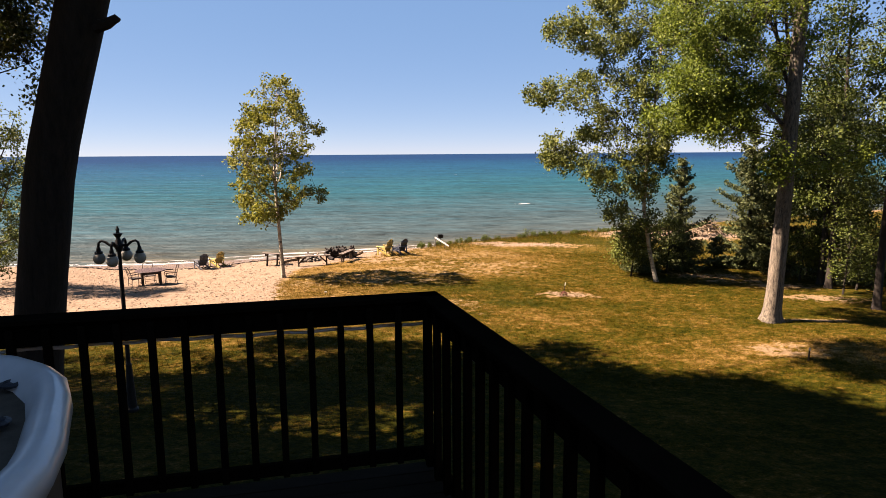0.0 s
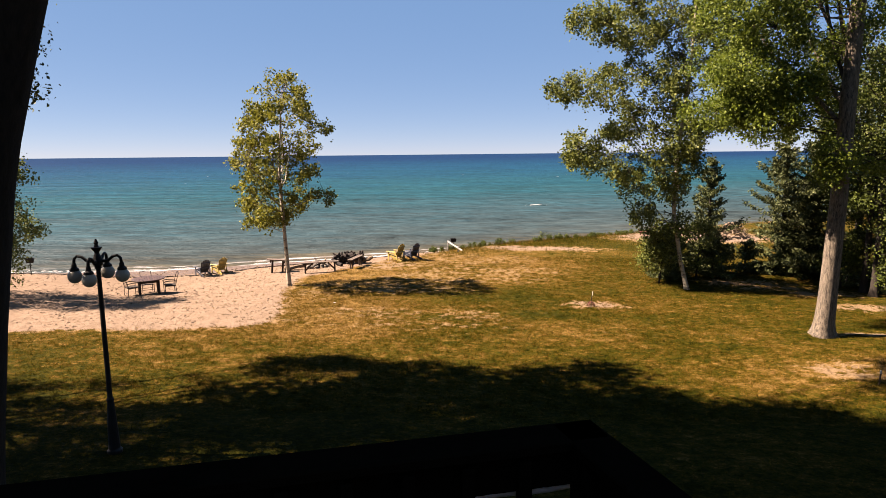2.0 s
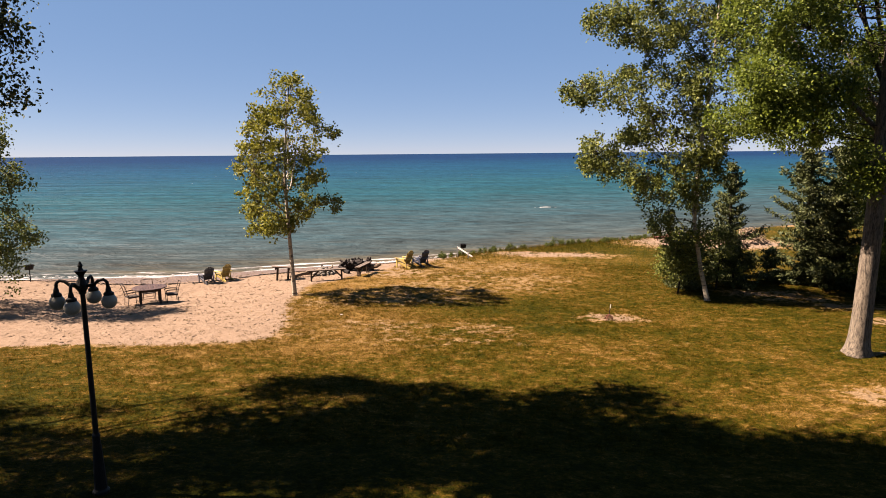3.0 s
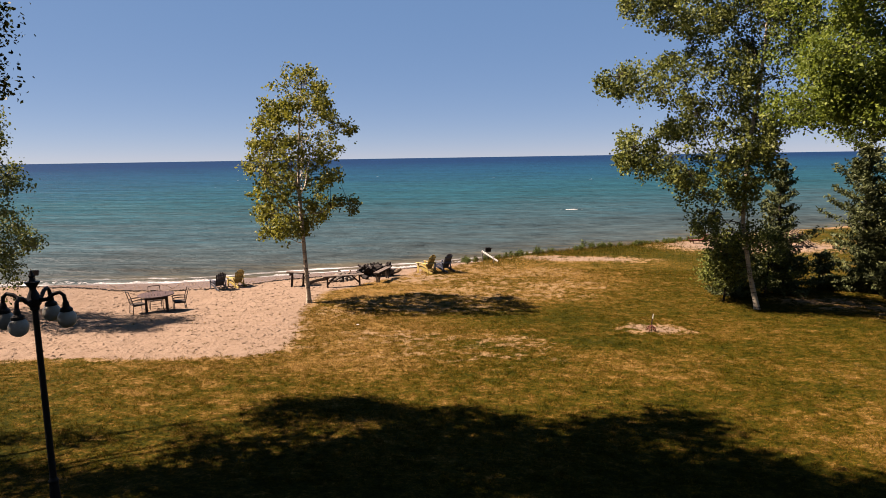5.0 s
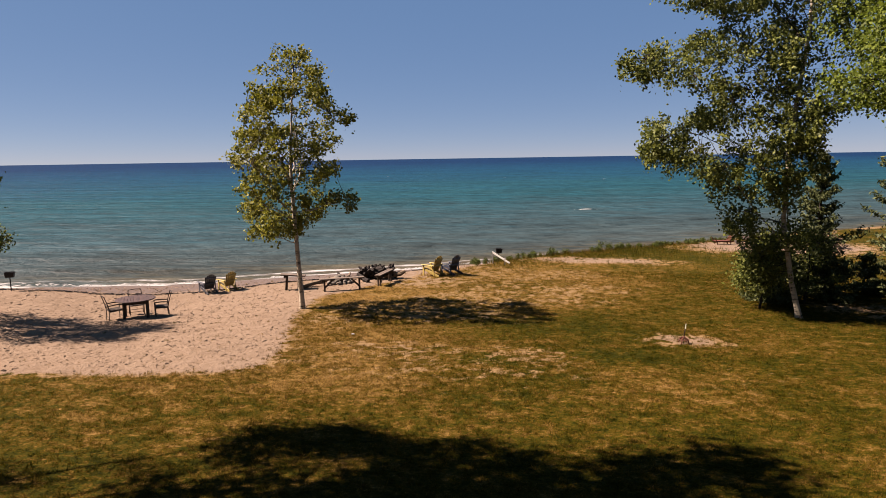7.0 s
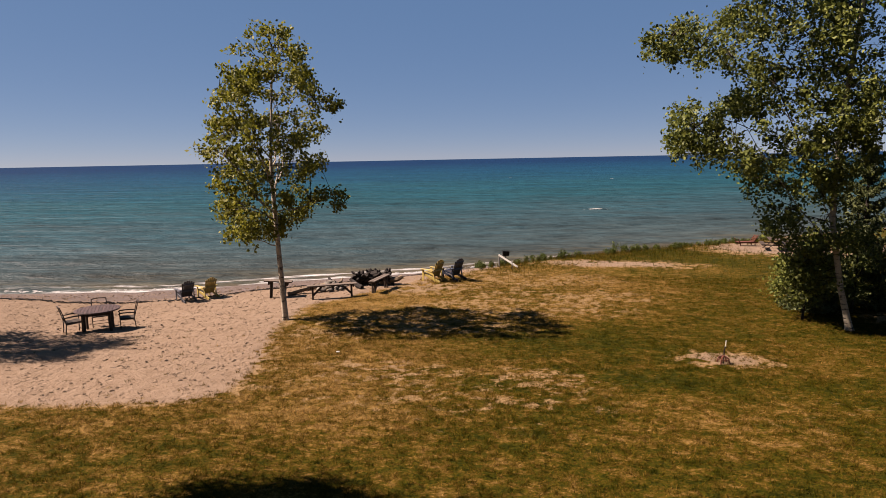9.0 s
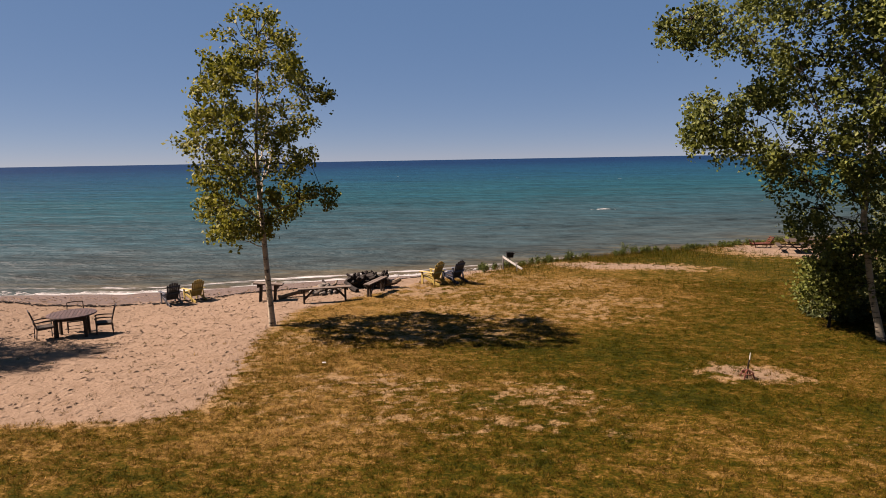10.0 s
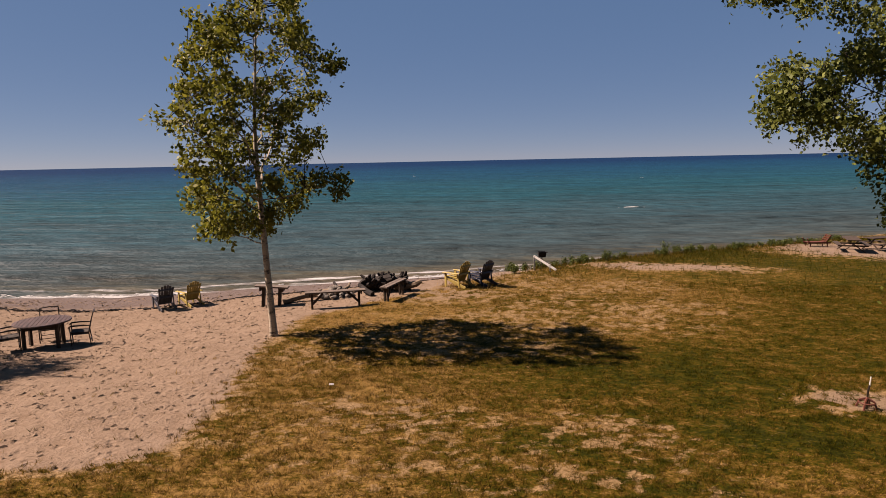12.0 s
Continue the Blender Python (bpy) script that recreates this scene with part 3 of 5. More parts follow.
        m1 = s * 0.45 + p * 0.55 + rng.normal(size=3) * 0.08
        tube([s, m1, p], [0.016, 0.010, 0.004], 4, bm, cap=False)
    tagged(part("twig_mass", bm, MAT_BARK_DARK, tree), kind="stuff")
    # leaves
    k = rng.poisson(per, len(pts))
    cs = np.repeat(pts, k, axis=0)
    cs = cs + rng.normal(size=cs.shape) * spread * np.array((1, 1, 0.75))
    cs[:, 2] -= sag * np.abs(rng.normal(size=len(cs)))
    crown_ob = quads_object("crown", leaf_quads(cs, leaf), leaf_mat, tree)
    tagged(crown_ob, kind="stuff")
    return tree


def spruce(base, tall, wide, label, seed, lean=0.0):
    """A conifer: whorls of drooping boughs set with short needle sprays."""
    global rng
    rng = np.random.default_rng(seed)
    bx, by = base
    tree = thing("spruce", pose(bx, by, ground_z(bx, by) - 0.05), label, "tree", "conifers")
    part("trunk", tube([(0, 0, 0), (lean * 0.4, 0, tall * 0.5), (lean, 0, tall)], [0.035 * tall ** 0.7, 0.02 * tall ** 0.7, 0.01], 8), MAT_BARK_DARK, tree)
    bm = bmesh.new()
    cen = []
    z = 0.25
    while z < tall - 0.1:
        u = z / tall
        r = 1.25 * wide * (1 - u) ** 0.9 * min(1, 0.7 + u * 2)
        for k in range(int(rng.integers(5, 8))):
            a = rng.uniform(0, 2 * math.pi)
            L = r * rng.uniform(0.35, 1.3) * (0.8 + 0.4 * noise.noise((2 * math.cos(a), 2 * math.sin(a), z * 0.9 + seed))) + 0.1
            d = np.array((math.cos(a), math.sin(a), 0))
            tip = np.array((lean * u, 0, z)) + d * L + np.array((0, 0, 0.42 * L * (1 if u > 0.3 else 0.1)))
            st = np.array((lean * u, 0, z))
            md = st * 0.5 + tip * 0.5 + np.array((0, 0, -0.12 * L))
            tube([st, md, tip], [0.018, 0.012, 0.005], 4, bm, cap=False)
            m = int(16 + 60 * L)
            s = rng.uniform(0.12, 1.02, m)[:, None]
            p = st * (1 - s) ** 2 + md * 2 * s * (1 - s) + tip * s * s
            side = np.array((-d[1], d[0], 0))
            p = p + side * (rng.normal(size=(m, 1)) * 0.15 * L * (1.1 - s)) + rng.normal(size=(m, 3)) * 0.07
            cen.append(p)
        z += rng.uniform(0.2, 0.42)
    tagged(part("twig_mass", bm, MAT_BARK_DARK, tree), kind="stuff")
    cen = np.concatenate(cen)
    q = leaf_quads(cen, 0.21)
    mid = q.mean(1, keepdims=True)
    q[:, 1] = mid[:, 0] + (q[:, 1] - mid[:, 0]) * 0.5
    q[:, 3] = mid[:, 0] + (q[:, 3] - mid[:, 0]) * 0.5
    tagged(quads_object("crown", q, MAT_NEEDLE, tree), kind="stuff")
    return tree


# young birch at the edge of the beach
broadleaf("birch", (-8.85, 33.5), [(0, 0, 0, 0.11), (-0.10, 0, 2, 0.095), (-0.24, 0, 5.2, 0.075), (-0.24, 0, 6.4, 0.05), (0.05, 0, 10.1, 0.018)],
          [(3.3, 1.2, 0.3), (3.8, 1.8, 0.8), (4.3, 2.3, 1.4), (5.2, 2.4, 1.9), (6.2, 2.7, 2.1), (7.0, 2.9, 2.0), (7.7, 2.5, 2.0), (8.6, 1.9, 1.9), (9.4, 1.7, 1.7), (10.2, 1.4, 1.3), (10.9, 0.5, 0.5)],
          380, 42, 0.14, 0.13, MAT_LEAF_BIRCH, MAT_BARK_BIRCH, "slender young birch with airy yellow-green leaves beside the sand", depth=3.0, taper=0.4, limbs=20, seed=3, flare=1.15, gaps=0.68, limb_bark=MAT_BARK_BIRCH, sag=0.1,
          boughs=((2.0, 0, 8.2, 0.45, 0.3, 0.2, 7), (2.0, 0.2, 4.7, 0.45, 0.4, 0.3, 9), (-1.8, 0.2, 3.35, 0.4, 0.4, 0.3, 9)))
# old leaning birch at the lawn's edge
broadleaf("birch", (11.75, 34.1), [(0, 0, 0, 0.12), (-0.42, 0, 1.6, 0.10), (-0.85, 0, 4, 0.092), (-0.8, 0, 7, 0.085), (-0.35, 0, 11, 0.07), (-0.1, 0, 16.5, 0.02)],
          [(1.9, 1.1, 0.6), (3.0, 2.1, 1.0), (4.6, 2.2, 1.3), (5.8, 2.7, 1.6), (6.3, 6.0, 2.0), (8.0, 6.0, 3.2), (8.4, 4.6, 3.3), (8.8, 3.2, 3.4), (9.4, 3.2, 3.4), (9.9, 7.2, 3.4), (11.3, 6.6, 3.6), (11.8, 3.2, 3.6), (12.5, 2.6, 3.7), (13.1, 5.8, 3.8), (15.5, 4.6, 3.4), (17.5, 3.0, 2.0), (18.5, 0.8, 0.8)],
          1150, 47, 0.16, 0.135, MAT_LEAF_GREEN, MAT_BARK_BIRCH, "tall leaning birch with pale bark and wide olive crown", depth=3.4, taper=0.5, limbs=20, seed=11, flare=1.3, gaps=0.78, stout=0.55, off=(-0.1, 0.9), sag=0.2,
          boughs=((-6.4, 0, 10.5, 0.9, 0.8, 0.55, 24), (-5.6, 0, 7.3, 0.9, 0.8, 0.75, 30), (-1.3, 0.8, 2.6, 0.9, 0.7, 0.8, 20), (-5.2, 0, 13.7, 1.1, 0.8, 0.7, 32)))
# the maple on the lawn
broadleaf("maple", (13.55, 24.8), [(0, 0, 0, 0.34), (0.08, 0, 1.5, 0.31), (0.20, 0, 5, 0.28), (0.26, 0, 9, 0.26), (0.4, 0, 14, 0.22), (0.6, 0, 19, 0.06)],
          [(7.4, 1.0, 3.0), (8.4, 2.7, 3.2), (9.6, 3.3, 3.6), (12, 3.6, 4.2), (15, 3.2, 4.2), (18, 2.6, 3.0), (20, 1, 1)],
          760, 80, 0.21, 0.10, MAT_LEAF_OAK, MAT_BARK, "big maple with pale lichened trunk on the lawn", depth=4.2, limbs=18, seed=21, off=(-1.3, 3.0), flare=1.5, gaps=0.92, sag=0.15, stout=0.6,
          boughs=((-3.6, 1.6, 8.4, 1.3, 1.2, 0.5, 36), (-2.4, 0.2, 8.1, 1.3, 1.2, 0.4, 36), (-3.2, 0.2, 9.7, 1.5, 1.0, 0.55, 42), (-3.6, 0.2, 12.5, 1.7, 1.2, 0.8, 48), (-3.1, 0.0, 8.7, 1.0, 0.5, 0.45, 50), (-1.6, 0.0, 9.3, 0.9, 0.5, 0.8, 50), (-2.4, 0.0, 11.1, 1.2, 0.6, 0.8, 50), (-0.5, -0.5, 6.6, 0.6, 0.4, 0.8, 22), (2.0, 0.3, 10.5, 1.3, 1.0, 1.3, 14), (2.5, 0.5, 6.8, 1.6, 1.2, 0.6, 24)))
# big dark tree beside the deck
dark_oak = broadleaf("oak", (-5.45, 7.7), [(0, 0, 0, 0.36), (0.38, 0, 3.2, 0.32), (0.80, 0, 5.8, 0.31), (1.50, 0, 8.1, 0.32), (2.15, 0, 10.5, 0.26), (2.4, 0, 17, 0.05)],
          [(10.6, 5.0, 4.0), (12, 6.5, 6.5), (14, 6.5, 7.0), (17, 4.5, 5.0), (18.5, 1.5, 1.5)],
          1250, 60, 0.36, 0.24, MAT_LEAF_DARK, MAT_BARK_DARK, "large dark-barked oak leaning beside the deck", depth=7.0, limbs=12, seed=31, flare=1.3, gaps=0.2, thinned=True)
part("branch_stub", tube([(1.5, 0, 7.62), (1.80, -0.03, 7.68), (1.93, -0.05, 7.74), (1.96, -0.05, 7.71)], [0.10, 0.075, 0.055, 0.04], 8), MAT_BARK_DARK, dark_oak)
# the poplar on the western edge, then mostly unseen oaks added to shade the yard
broadleaf("poplar", (-22.5, 28.9), [(0, 0, 0, 0.16), (0, 0, 11.4, 0.03)], [(0.6, 2.4, 3.2), (2.5, 3.0, 3.9), (4.5, 2.8, 3.8), (6.0, 2.6, 3.6), (7.6, 2.4, 3.2), (9.2, 1.8, 2.4), (10.6, 1.0, 1.6), (11.6, 0.4, 0.5)],
          500, 46, 0.20, 0.115, MAT_LEAF_GREEN, MAT_BARK, "bushy young poplar at the edge of the sand", seed=41, limbs=12, gaps=0.8, depth=2.9, thinned=True)
# western oaks and boughs set by the lawn's shade; eastern ones only block sky
for (bx, by), tall, wide, low, dep, off, sd, boughs in (((-19.5, 14.6), 20, 6.2, 7.0, 4.0, (0, 0), 51, ((6.3, 5.7, 8.9, 0.6, 0.5, 1.9, 30), (7.0, 5.7, 11.2, 1.0, 0.6, 0.8, 24), (5.4, 4.9, 10.4, 1.2, 0.8, 1.5, 36))), ((-13, 12), 20, 6.0, 12.0, 5.0, (4.5, 2.2), 52, ((-2.2, 4.6, 11.5, 2.0, 1.4, 1.2, 40), (-1.0, 3.6, 11.2, 2.0, 1.7, 1.0, 50), (3.4, 6.6, 15, 2.6, 1.6, 1.2, 70), (0.2, 5.8, 13.5, 2.2, 1.7, 1.2, 65), (0.4, 4.3, 13.5, 2.4, 2.0, 1.2, 110), (0, -2.4, 12.8, 2.6, 2.6, 1.5, 130), (2.8, -3.0, 13.5, 2.6, 2.2, 1.5, 110), (8.6, 7.0, 20.5, 2.2, 2.6, 1.5, 130))),
                                                    ((-14, 3), 18, 5.5, 8.0, 5.5, (0, 0), 53, ()), ((-10, -5), 17, 6.0, 7.0, 6.0, (0, 0), 55, ()), ((-17, 8), 18, 6.2, 6.0, 5.6, (0, 0), 57, ()), ((-8.5, 2.5), 17, 4.5, 9.5, 4.5, (0, 0), 58, ()), ((10, 2.5), 17, 5.0, 5.0, 5.0, (0, 0), 59, ()), ((14.5, 8), 16, 4.5, 4.0, 4.5, (0, 0), 60, ()), ((12.5, 6.5), 16, 4.5, 9.0, 4.5, (0, 0), 54, ()), ((14, 13), 17, 4.6, 10.5, 4.4, (-0.6, 0), 50, ()), ((-24, 9.5), 17, 5.0, 5.0, 5.0, (0, 0), 56, ())):
    broadleaf("oak", (bx, by), [(0, 0, 0, 0.32), (0.2, 0, tall * 0.5, 0.24), (0, 0, tall * 0.95, 0.04)],
              [(low, wide * 0.5, wide * 0.5), (low + 2, wide, wide), (tall * 0.68, wide, wide), (tall * 0.85, wide * 0.65, wide * 0.65), (tall, 0.8, 0.8)],
              480 if sd == 51 else 230 if sd == 56 else 950 if sd == 57 else 560, 170 if sd == 51 else 60, 0.30 if sd == 51 else 0.42, 0.11 if sd == 51 else 0.25, MAT_LEAF_DARK, MAT_BARK_DARK, "tall oak added at the side of the yard for its shade", seed=sd, limbs=10, gaps=0.5 if sd == 56 else 0.2, depth=dep, off=off, boughs=boughs, thinned=True)
# the wood on the eastern side
for (bx, by), tall, wide, low, sd, mat in (((19.5, 27.5), 17, 4.0, 5.0, 61, MAT_LEAF_WOOD), ((20.5, 33), 15, 3.4, 4.2, 62, MAT_LEAF_WOOD), ((24, 30), 18, 4.5, 4.0, 63, MAT_LEAF_WOOD), ((22.5, 38), 13, 3.0, 3.2, 64, MAT_LEAF_WOOD),
                                   ((27, 36), 17, 4.2, 3.6, 65, MAT_LEAF_WOOD), ((26, 44), 12, 3.0, 3.0, 66, MAT_LEAF_WOOD), ((31, 42), 15, 4.0, 3.0, 67, MAT_LEAF_WOOD), ((20.5, 21), 18, 4.2, 4.0, 68, MAT_LEAF_WOOD),
                                   ((23, 25), 19, 4.5, 4.5, 69, MAT_LEAF_WOOD), ((20.6, 34.0), 12, 2.2, 3.5, 70, MAT_LEAF_WOOD)):
    broadleaf("woodland_tree", (bx, by), [(0, 0, 0, 0.17), (0.1, 0, tall * 0.5, 0.12), (0, 0, tall * 0.95, 0.03)],
              [(low, wide * 0.6, wide * 0.6), (tall * 0.35, wide, wide), (tall * 0.7, wide * 0.9, wide * 0.9), (tall, 0.6, 0.6)],
              190, 60, 0.26, 0.125, mat, MAT_BARK_DARK, "slim dark-trunked tree in the shady wood", seed=sd, limbs=10, gaps=0.5)
for (bx, by), tall, sd in (((20.6, 29.4), 4.2, 91), ((20.2, 31.2), 5.0, 92), ((20.0, 35.0), 3.2, 93), ((21.6, 32.4), 4.6, 94), ((21.0, 36.2), 3.8, 95), ((21.5, 28.5), 5.2, 96), ((10.7, 35.5), 2.6, 97), ((13.2, 37.0), 3.3, 98)):
    broadleaf("sapling", (bx, by), [(0, 0, 0, 0.045), (0.12, 0, tall * 0.5, 0.03), (0.05, 0, tall * 0.95, 0.01)],
              [(0.8, 0.5, 0.5), (tall * 0.4, 1.2, 1.2), (tall * 0.75, 1.0, 1.0), (tall, 0.2, 0.2)],
              70, 34, 0.22, 0.12, MAT_LEAF_GREEN if sd > 96 else MAT_LEAF_WOOD, MAT_BARK_DARK, "thin leafy sapling under the woodland trees", seed=sd, limbs=7, gaps=0.5)
for (bx, by), tall, wide, sd in (((14.5, 38.9), 7.0, 2.0, 71), ((18.9, 39.2), 8.9, 2.8, 73), ((20.7, 38.8), 9.6, 3.3, 74), ((19.8, 38.4), 5.2, 1.9, 75), ((12.0, 37.4), 3.0, 1.5, 76),
                                 ((14.4, 37.8), 2.6, 1.5, 77), ((22, 34.5), 6.0, 2.4, 78), ((17.0, 39.5), 2.0, 1.5, 79), ((24.5, 33.5), 4.5, 2.2, 80), ((11.5, 36.8), 1.9, 1.1, 81)):
    spruce((bx, by), tall, wide, "dark green spruce among the trees" if tall > 4 else "low bushy dark spruce under the trees", sd)


# ---- deck with its rail ----
DECK_Z = 3.12
RAIL_TOP = 4.345
CORNER = Vector((0.79, 3.40, 0))
FRONT = Vector((-0.9654, -0.2607, 0))
SIDE = Vector((0.33, -0.944, 0)).normalized()
FRONT_LEN, SIDE_LEN = 6.0, 6.5


def deck_point(u, v, z=0.0):
    """u metres along the front rail from the corner, v along the side rail."""
    return CORNER + FRONT * u + SIDE * v + Vector((0, 0, z))


deck = thing("deck", Matrix(), "dark weathered timber deck on posts", "deck")
for i in range(44):
    v = 0.02 + i * 0.148
    a, b = deck_point(-0.02, v + 0.07, DECK_Z - 0.019), deck_point(FRONT_LEN, v + 0.07, DECK_Z - 0.019)
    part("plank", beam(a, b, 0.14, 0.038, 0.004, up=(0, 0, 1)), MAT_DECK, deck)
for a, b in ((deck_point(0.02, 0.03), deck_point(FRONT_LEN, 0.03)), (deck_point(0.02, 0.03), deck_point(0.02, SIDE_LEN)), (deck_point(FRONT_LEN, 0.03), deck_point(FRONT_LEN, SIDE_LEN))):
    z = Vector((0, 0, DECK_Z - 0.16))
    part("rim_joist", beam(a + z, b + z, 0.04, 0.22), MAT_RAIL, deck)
for u, v in ((0.1, 0.12), (3.0, 0.12), (5.9, 0.12), (0.1, 3.2), (5.9, 3.2), (0.1, 6.2), (5.9, 6.2)):
    p = deck_point(u, v)
    part("post", beam((p.x, p.y, ground_z(p.x, p.y) - 0.1), (p.x, p.y, DECK_Z - 0.27), 0.14, 0.14), MAT_RAIL, deck)

railing = thing("deck_railing", Matrix(), "dark-stained wooden deck railing with square balusters", "railing")
for along, length in ((FRONT, FRONT_LEN), (SIDE, SIDE_LEN)):
    inward = SIDE if along is FRONT else FRONT
    top = Vector((0, 0, RAIL_TOP - 0.019))
    a = CORNER + inward * 0.07
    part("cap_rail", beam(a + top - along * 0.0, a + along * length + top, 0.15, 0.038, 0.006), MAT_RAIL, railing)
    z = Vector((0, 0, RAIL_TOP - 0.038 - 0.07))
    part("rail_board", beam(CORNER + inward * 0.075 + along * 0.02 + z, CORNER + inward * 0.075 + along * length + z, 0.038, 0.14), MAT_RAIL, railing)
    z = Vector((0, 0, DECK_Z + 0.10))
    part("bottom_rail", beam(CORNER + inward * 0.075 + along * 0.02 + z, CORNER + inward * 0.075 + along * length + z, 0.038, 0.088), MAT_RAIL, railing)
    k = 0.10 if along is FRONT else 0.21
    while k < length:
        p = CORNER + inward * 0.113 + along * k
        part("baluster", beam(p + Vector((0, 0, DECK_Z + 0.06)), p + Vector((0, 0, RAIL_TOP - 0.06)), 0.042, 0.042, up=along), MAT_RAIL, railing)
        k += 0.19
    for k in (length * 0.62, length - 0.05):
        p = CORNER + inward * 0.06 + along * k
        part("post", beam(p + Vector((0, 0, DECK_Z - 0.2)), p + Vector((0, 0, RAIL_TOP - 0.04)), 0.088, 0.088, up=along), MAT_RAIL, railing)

# rope light slung under the rail in shallow loops
pts = []
for along, inward, length in ((FRONT, SIDE, 4.6), (SIDE, FRONT, 5.5)):
    run = []
    for i in range(int(length / 0.06)):
        k = 0.05 + i * 0.06
        sag = 0.009 * math.sin(k / 0.356 * math.pi) ** 2 + 0.006 * math.sin(k * 2.3)
        run.append(CORNER + inward * 0.035 + along * k + Vector((0, 0, RAIL_TOP - 0.205 - sag)))
    pts = run[::-1] if not pts else pts + run
rope = link_mesh("rope_light", tube(pts, 0.013, 6), MAT_ROPE, True)
tagged(rope, "clear plastic rope light slung beneath the deck rail", "rope light")

# the house behind, a plain wall
bm = bmesh.new()
for i in range(20):
    a, b = deck_point(-6, SIDE_LEN + 0.1, -0.9 + i * 0.4), deck_point(FRONT_LEN + 4, SIDE_LEN + 0.1, -0.9 + i * 0.4)
    beam(a + Vector((0, 0, 0.2)), b + Vector((0, 0, 0.2)), 0.16, 0.398, 0.01, bm)
house = link_mesh("wall_house", bm, MAT_SIDING)
tagged(house, "brown lapped house siding behind the deck", "wall", kind="structure")


def rounded_rect(w, d, r, z, seg=6):
    out = []
    for cx, cy, a0 in ((w / 2 - r, d / 2 - r, 0), (-w / 2 + r, d / 2 - r, 90), (-w / 2 + r, -d / 2 + r, 180), (w / 2 - r, -d / 2 + r, 270)):
        for k in range(seg + 1):
            a = radians(a0 + 90 * k / seg)
            out.append(Vector((cx + r * math.cos(a), cy + r * math.sin(a), z)))
    return out


def loft(rings, bm=None, close_last=True):
    bm = bm or bmesh.new()
    vs = [[bm.verts.new(p) for p in ring] for ring in rings]
    n = len(vs[0])
    for r0, r1 in zip(vs, vs[1:]):
        for k in range(n):
            bm.faces.new((r0[k], r0[(k + 1) % n], r1[(k + 1) % n], r1[k]))
    if close_last:
        bm.faces.new(vs[-1])
    return bm


def hot_tub(m):
    tub = thing("hot_tub", m, "white acrylic hot tub with rounded rim on the deck", "hot tub")
    rings = [rounded_rect(2.06, 2.06, 0.82, 0.80), rounded_rect(2.13, 2.13, 0.85, 0.86), rounded_rect(2.12, 2.12, 0.84, 0.92), rounded_rect(2.04, 2.04, 0.82, 0.955), rounded_rect(1.94, 1.94, 0.78, 0.955),
             rounded_rect(1.84, 1.84, 0.74, 0.93), rounded_rect(1.74, 1.74, 0.70, 0.84), rounded_rect(1.56, 1.56, 0.56, 0.52), rounded_rect(1.1, 1.1, 0.4, 0.46), rounded_rect(0.95, 0.95, 0.34, 0.15)]
    part("plinth", loft([rounded_rect(1.9, 1.9, 0.7, -0.08), rounded_rect(1.9, 1.9, 0.7, 0.0)]), MAT_RAIL, tub)
    shell = part("shell", loft(rings), MAT_ACRYLIC, tub, smooth=True)
    part("cabinet", loft([rounded_rect(1.98, 1.98, 0.78, 0.0), rounded_rect(1.98, 1.98, 0.78, 0.86)]), MAT_CABINET, tub, "brown slatted cabinet")
    part("water", loft([rounded_rect(1.66, 1.66, 0.62, 0.70), rounded_rect(1.66, 1.66, 0.62, 0.705)]), MAT_TUBWATER, tub, "clear blue tub water")
    for x, y, a in ((0.78, 0.55, 0), (0.79, 0.1, 0), (0.78, -0.35, 0), (0.4, 0.79, 90), (-0.2, 0.79, 90)):
        part("jet", lathe([(0.05, 0), (0.055, 0.012), (0.035, 0.02), (0.03, 0.008)], 12, at=(x, y, 0.885)), MAT_CHARCOAL, shell, "dark plastic jet valve")
    part("head_cushion", loft([rounded_rect(0.34, 0.12, 0.05, 0.93), rounded_rect(0.36, 0.14, 0.06, 0.96), rounded_rect(0.3, 0.1, 0.04, 0.985)]), MAT_CHARCOAL, tub, "grey foam cushion", True).location = (0.2, 0.83, -0.03)
    return tub


hot_tub(pose(-1.75, 1.33, DECK_Z + 0.085, 0, 0, 29) @ pose(0, -0.2, 0) @ Matrix.Diagonal((1, 1.2, 1.06, 1)))


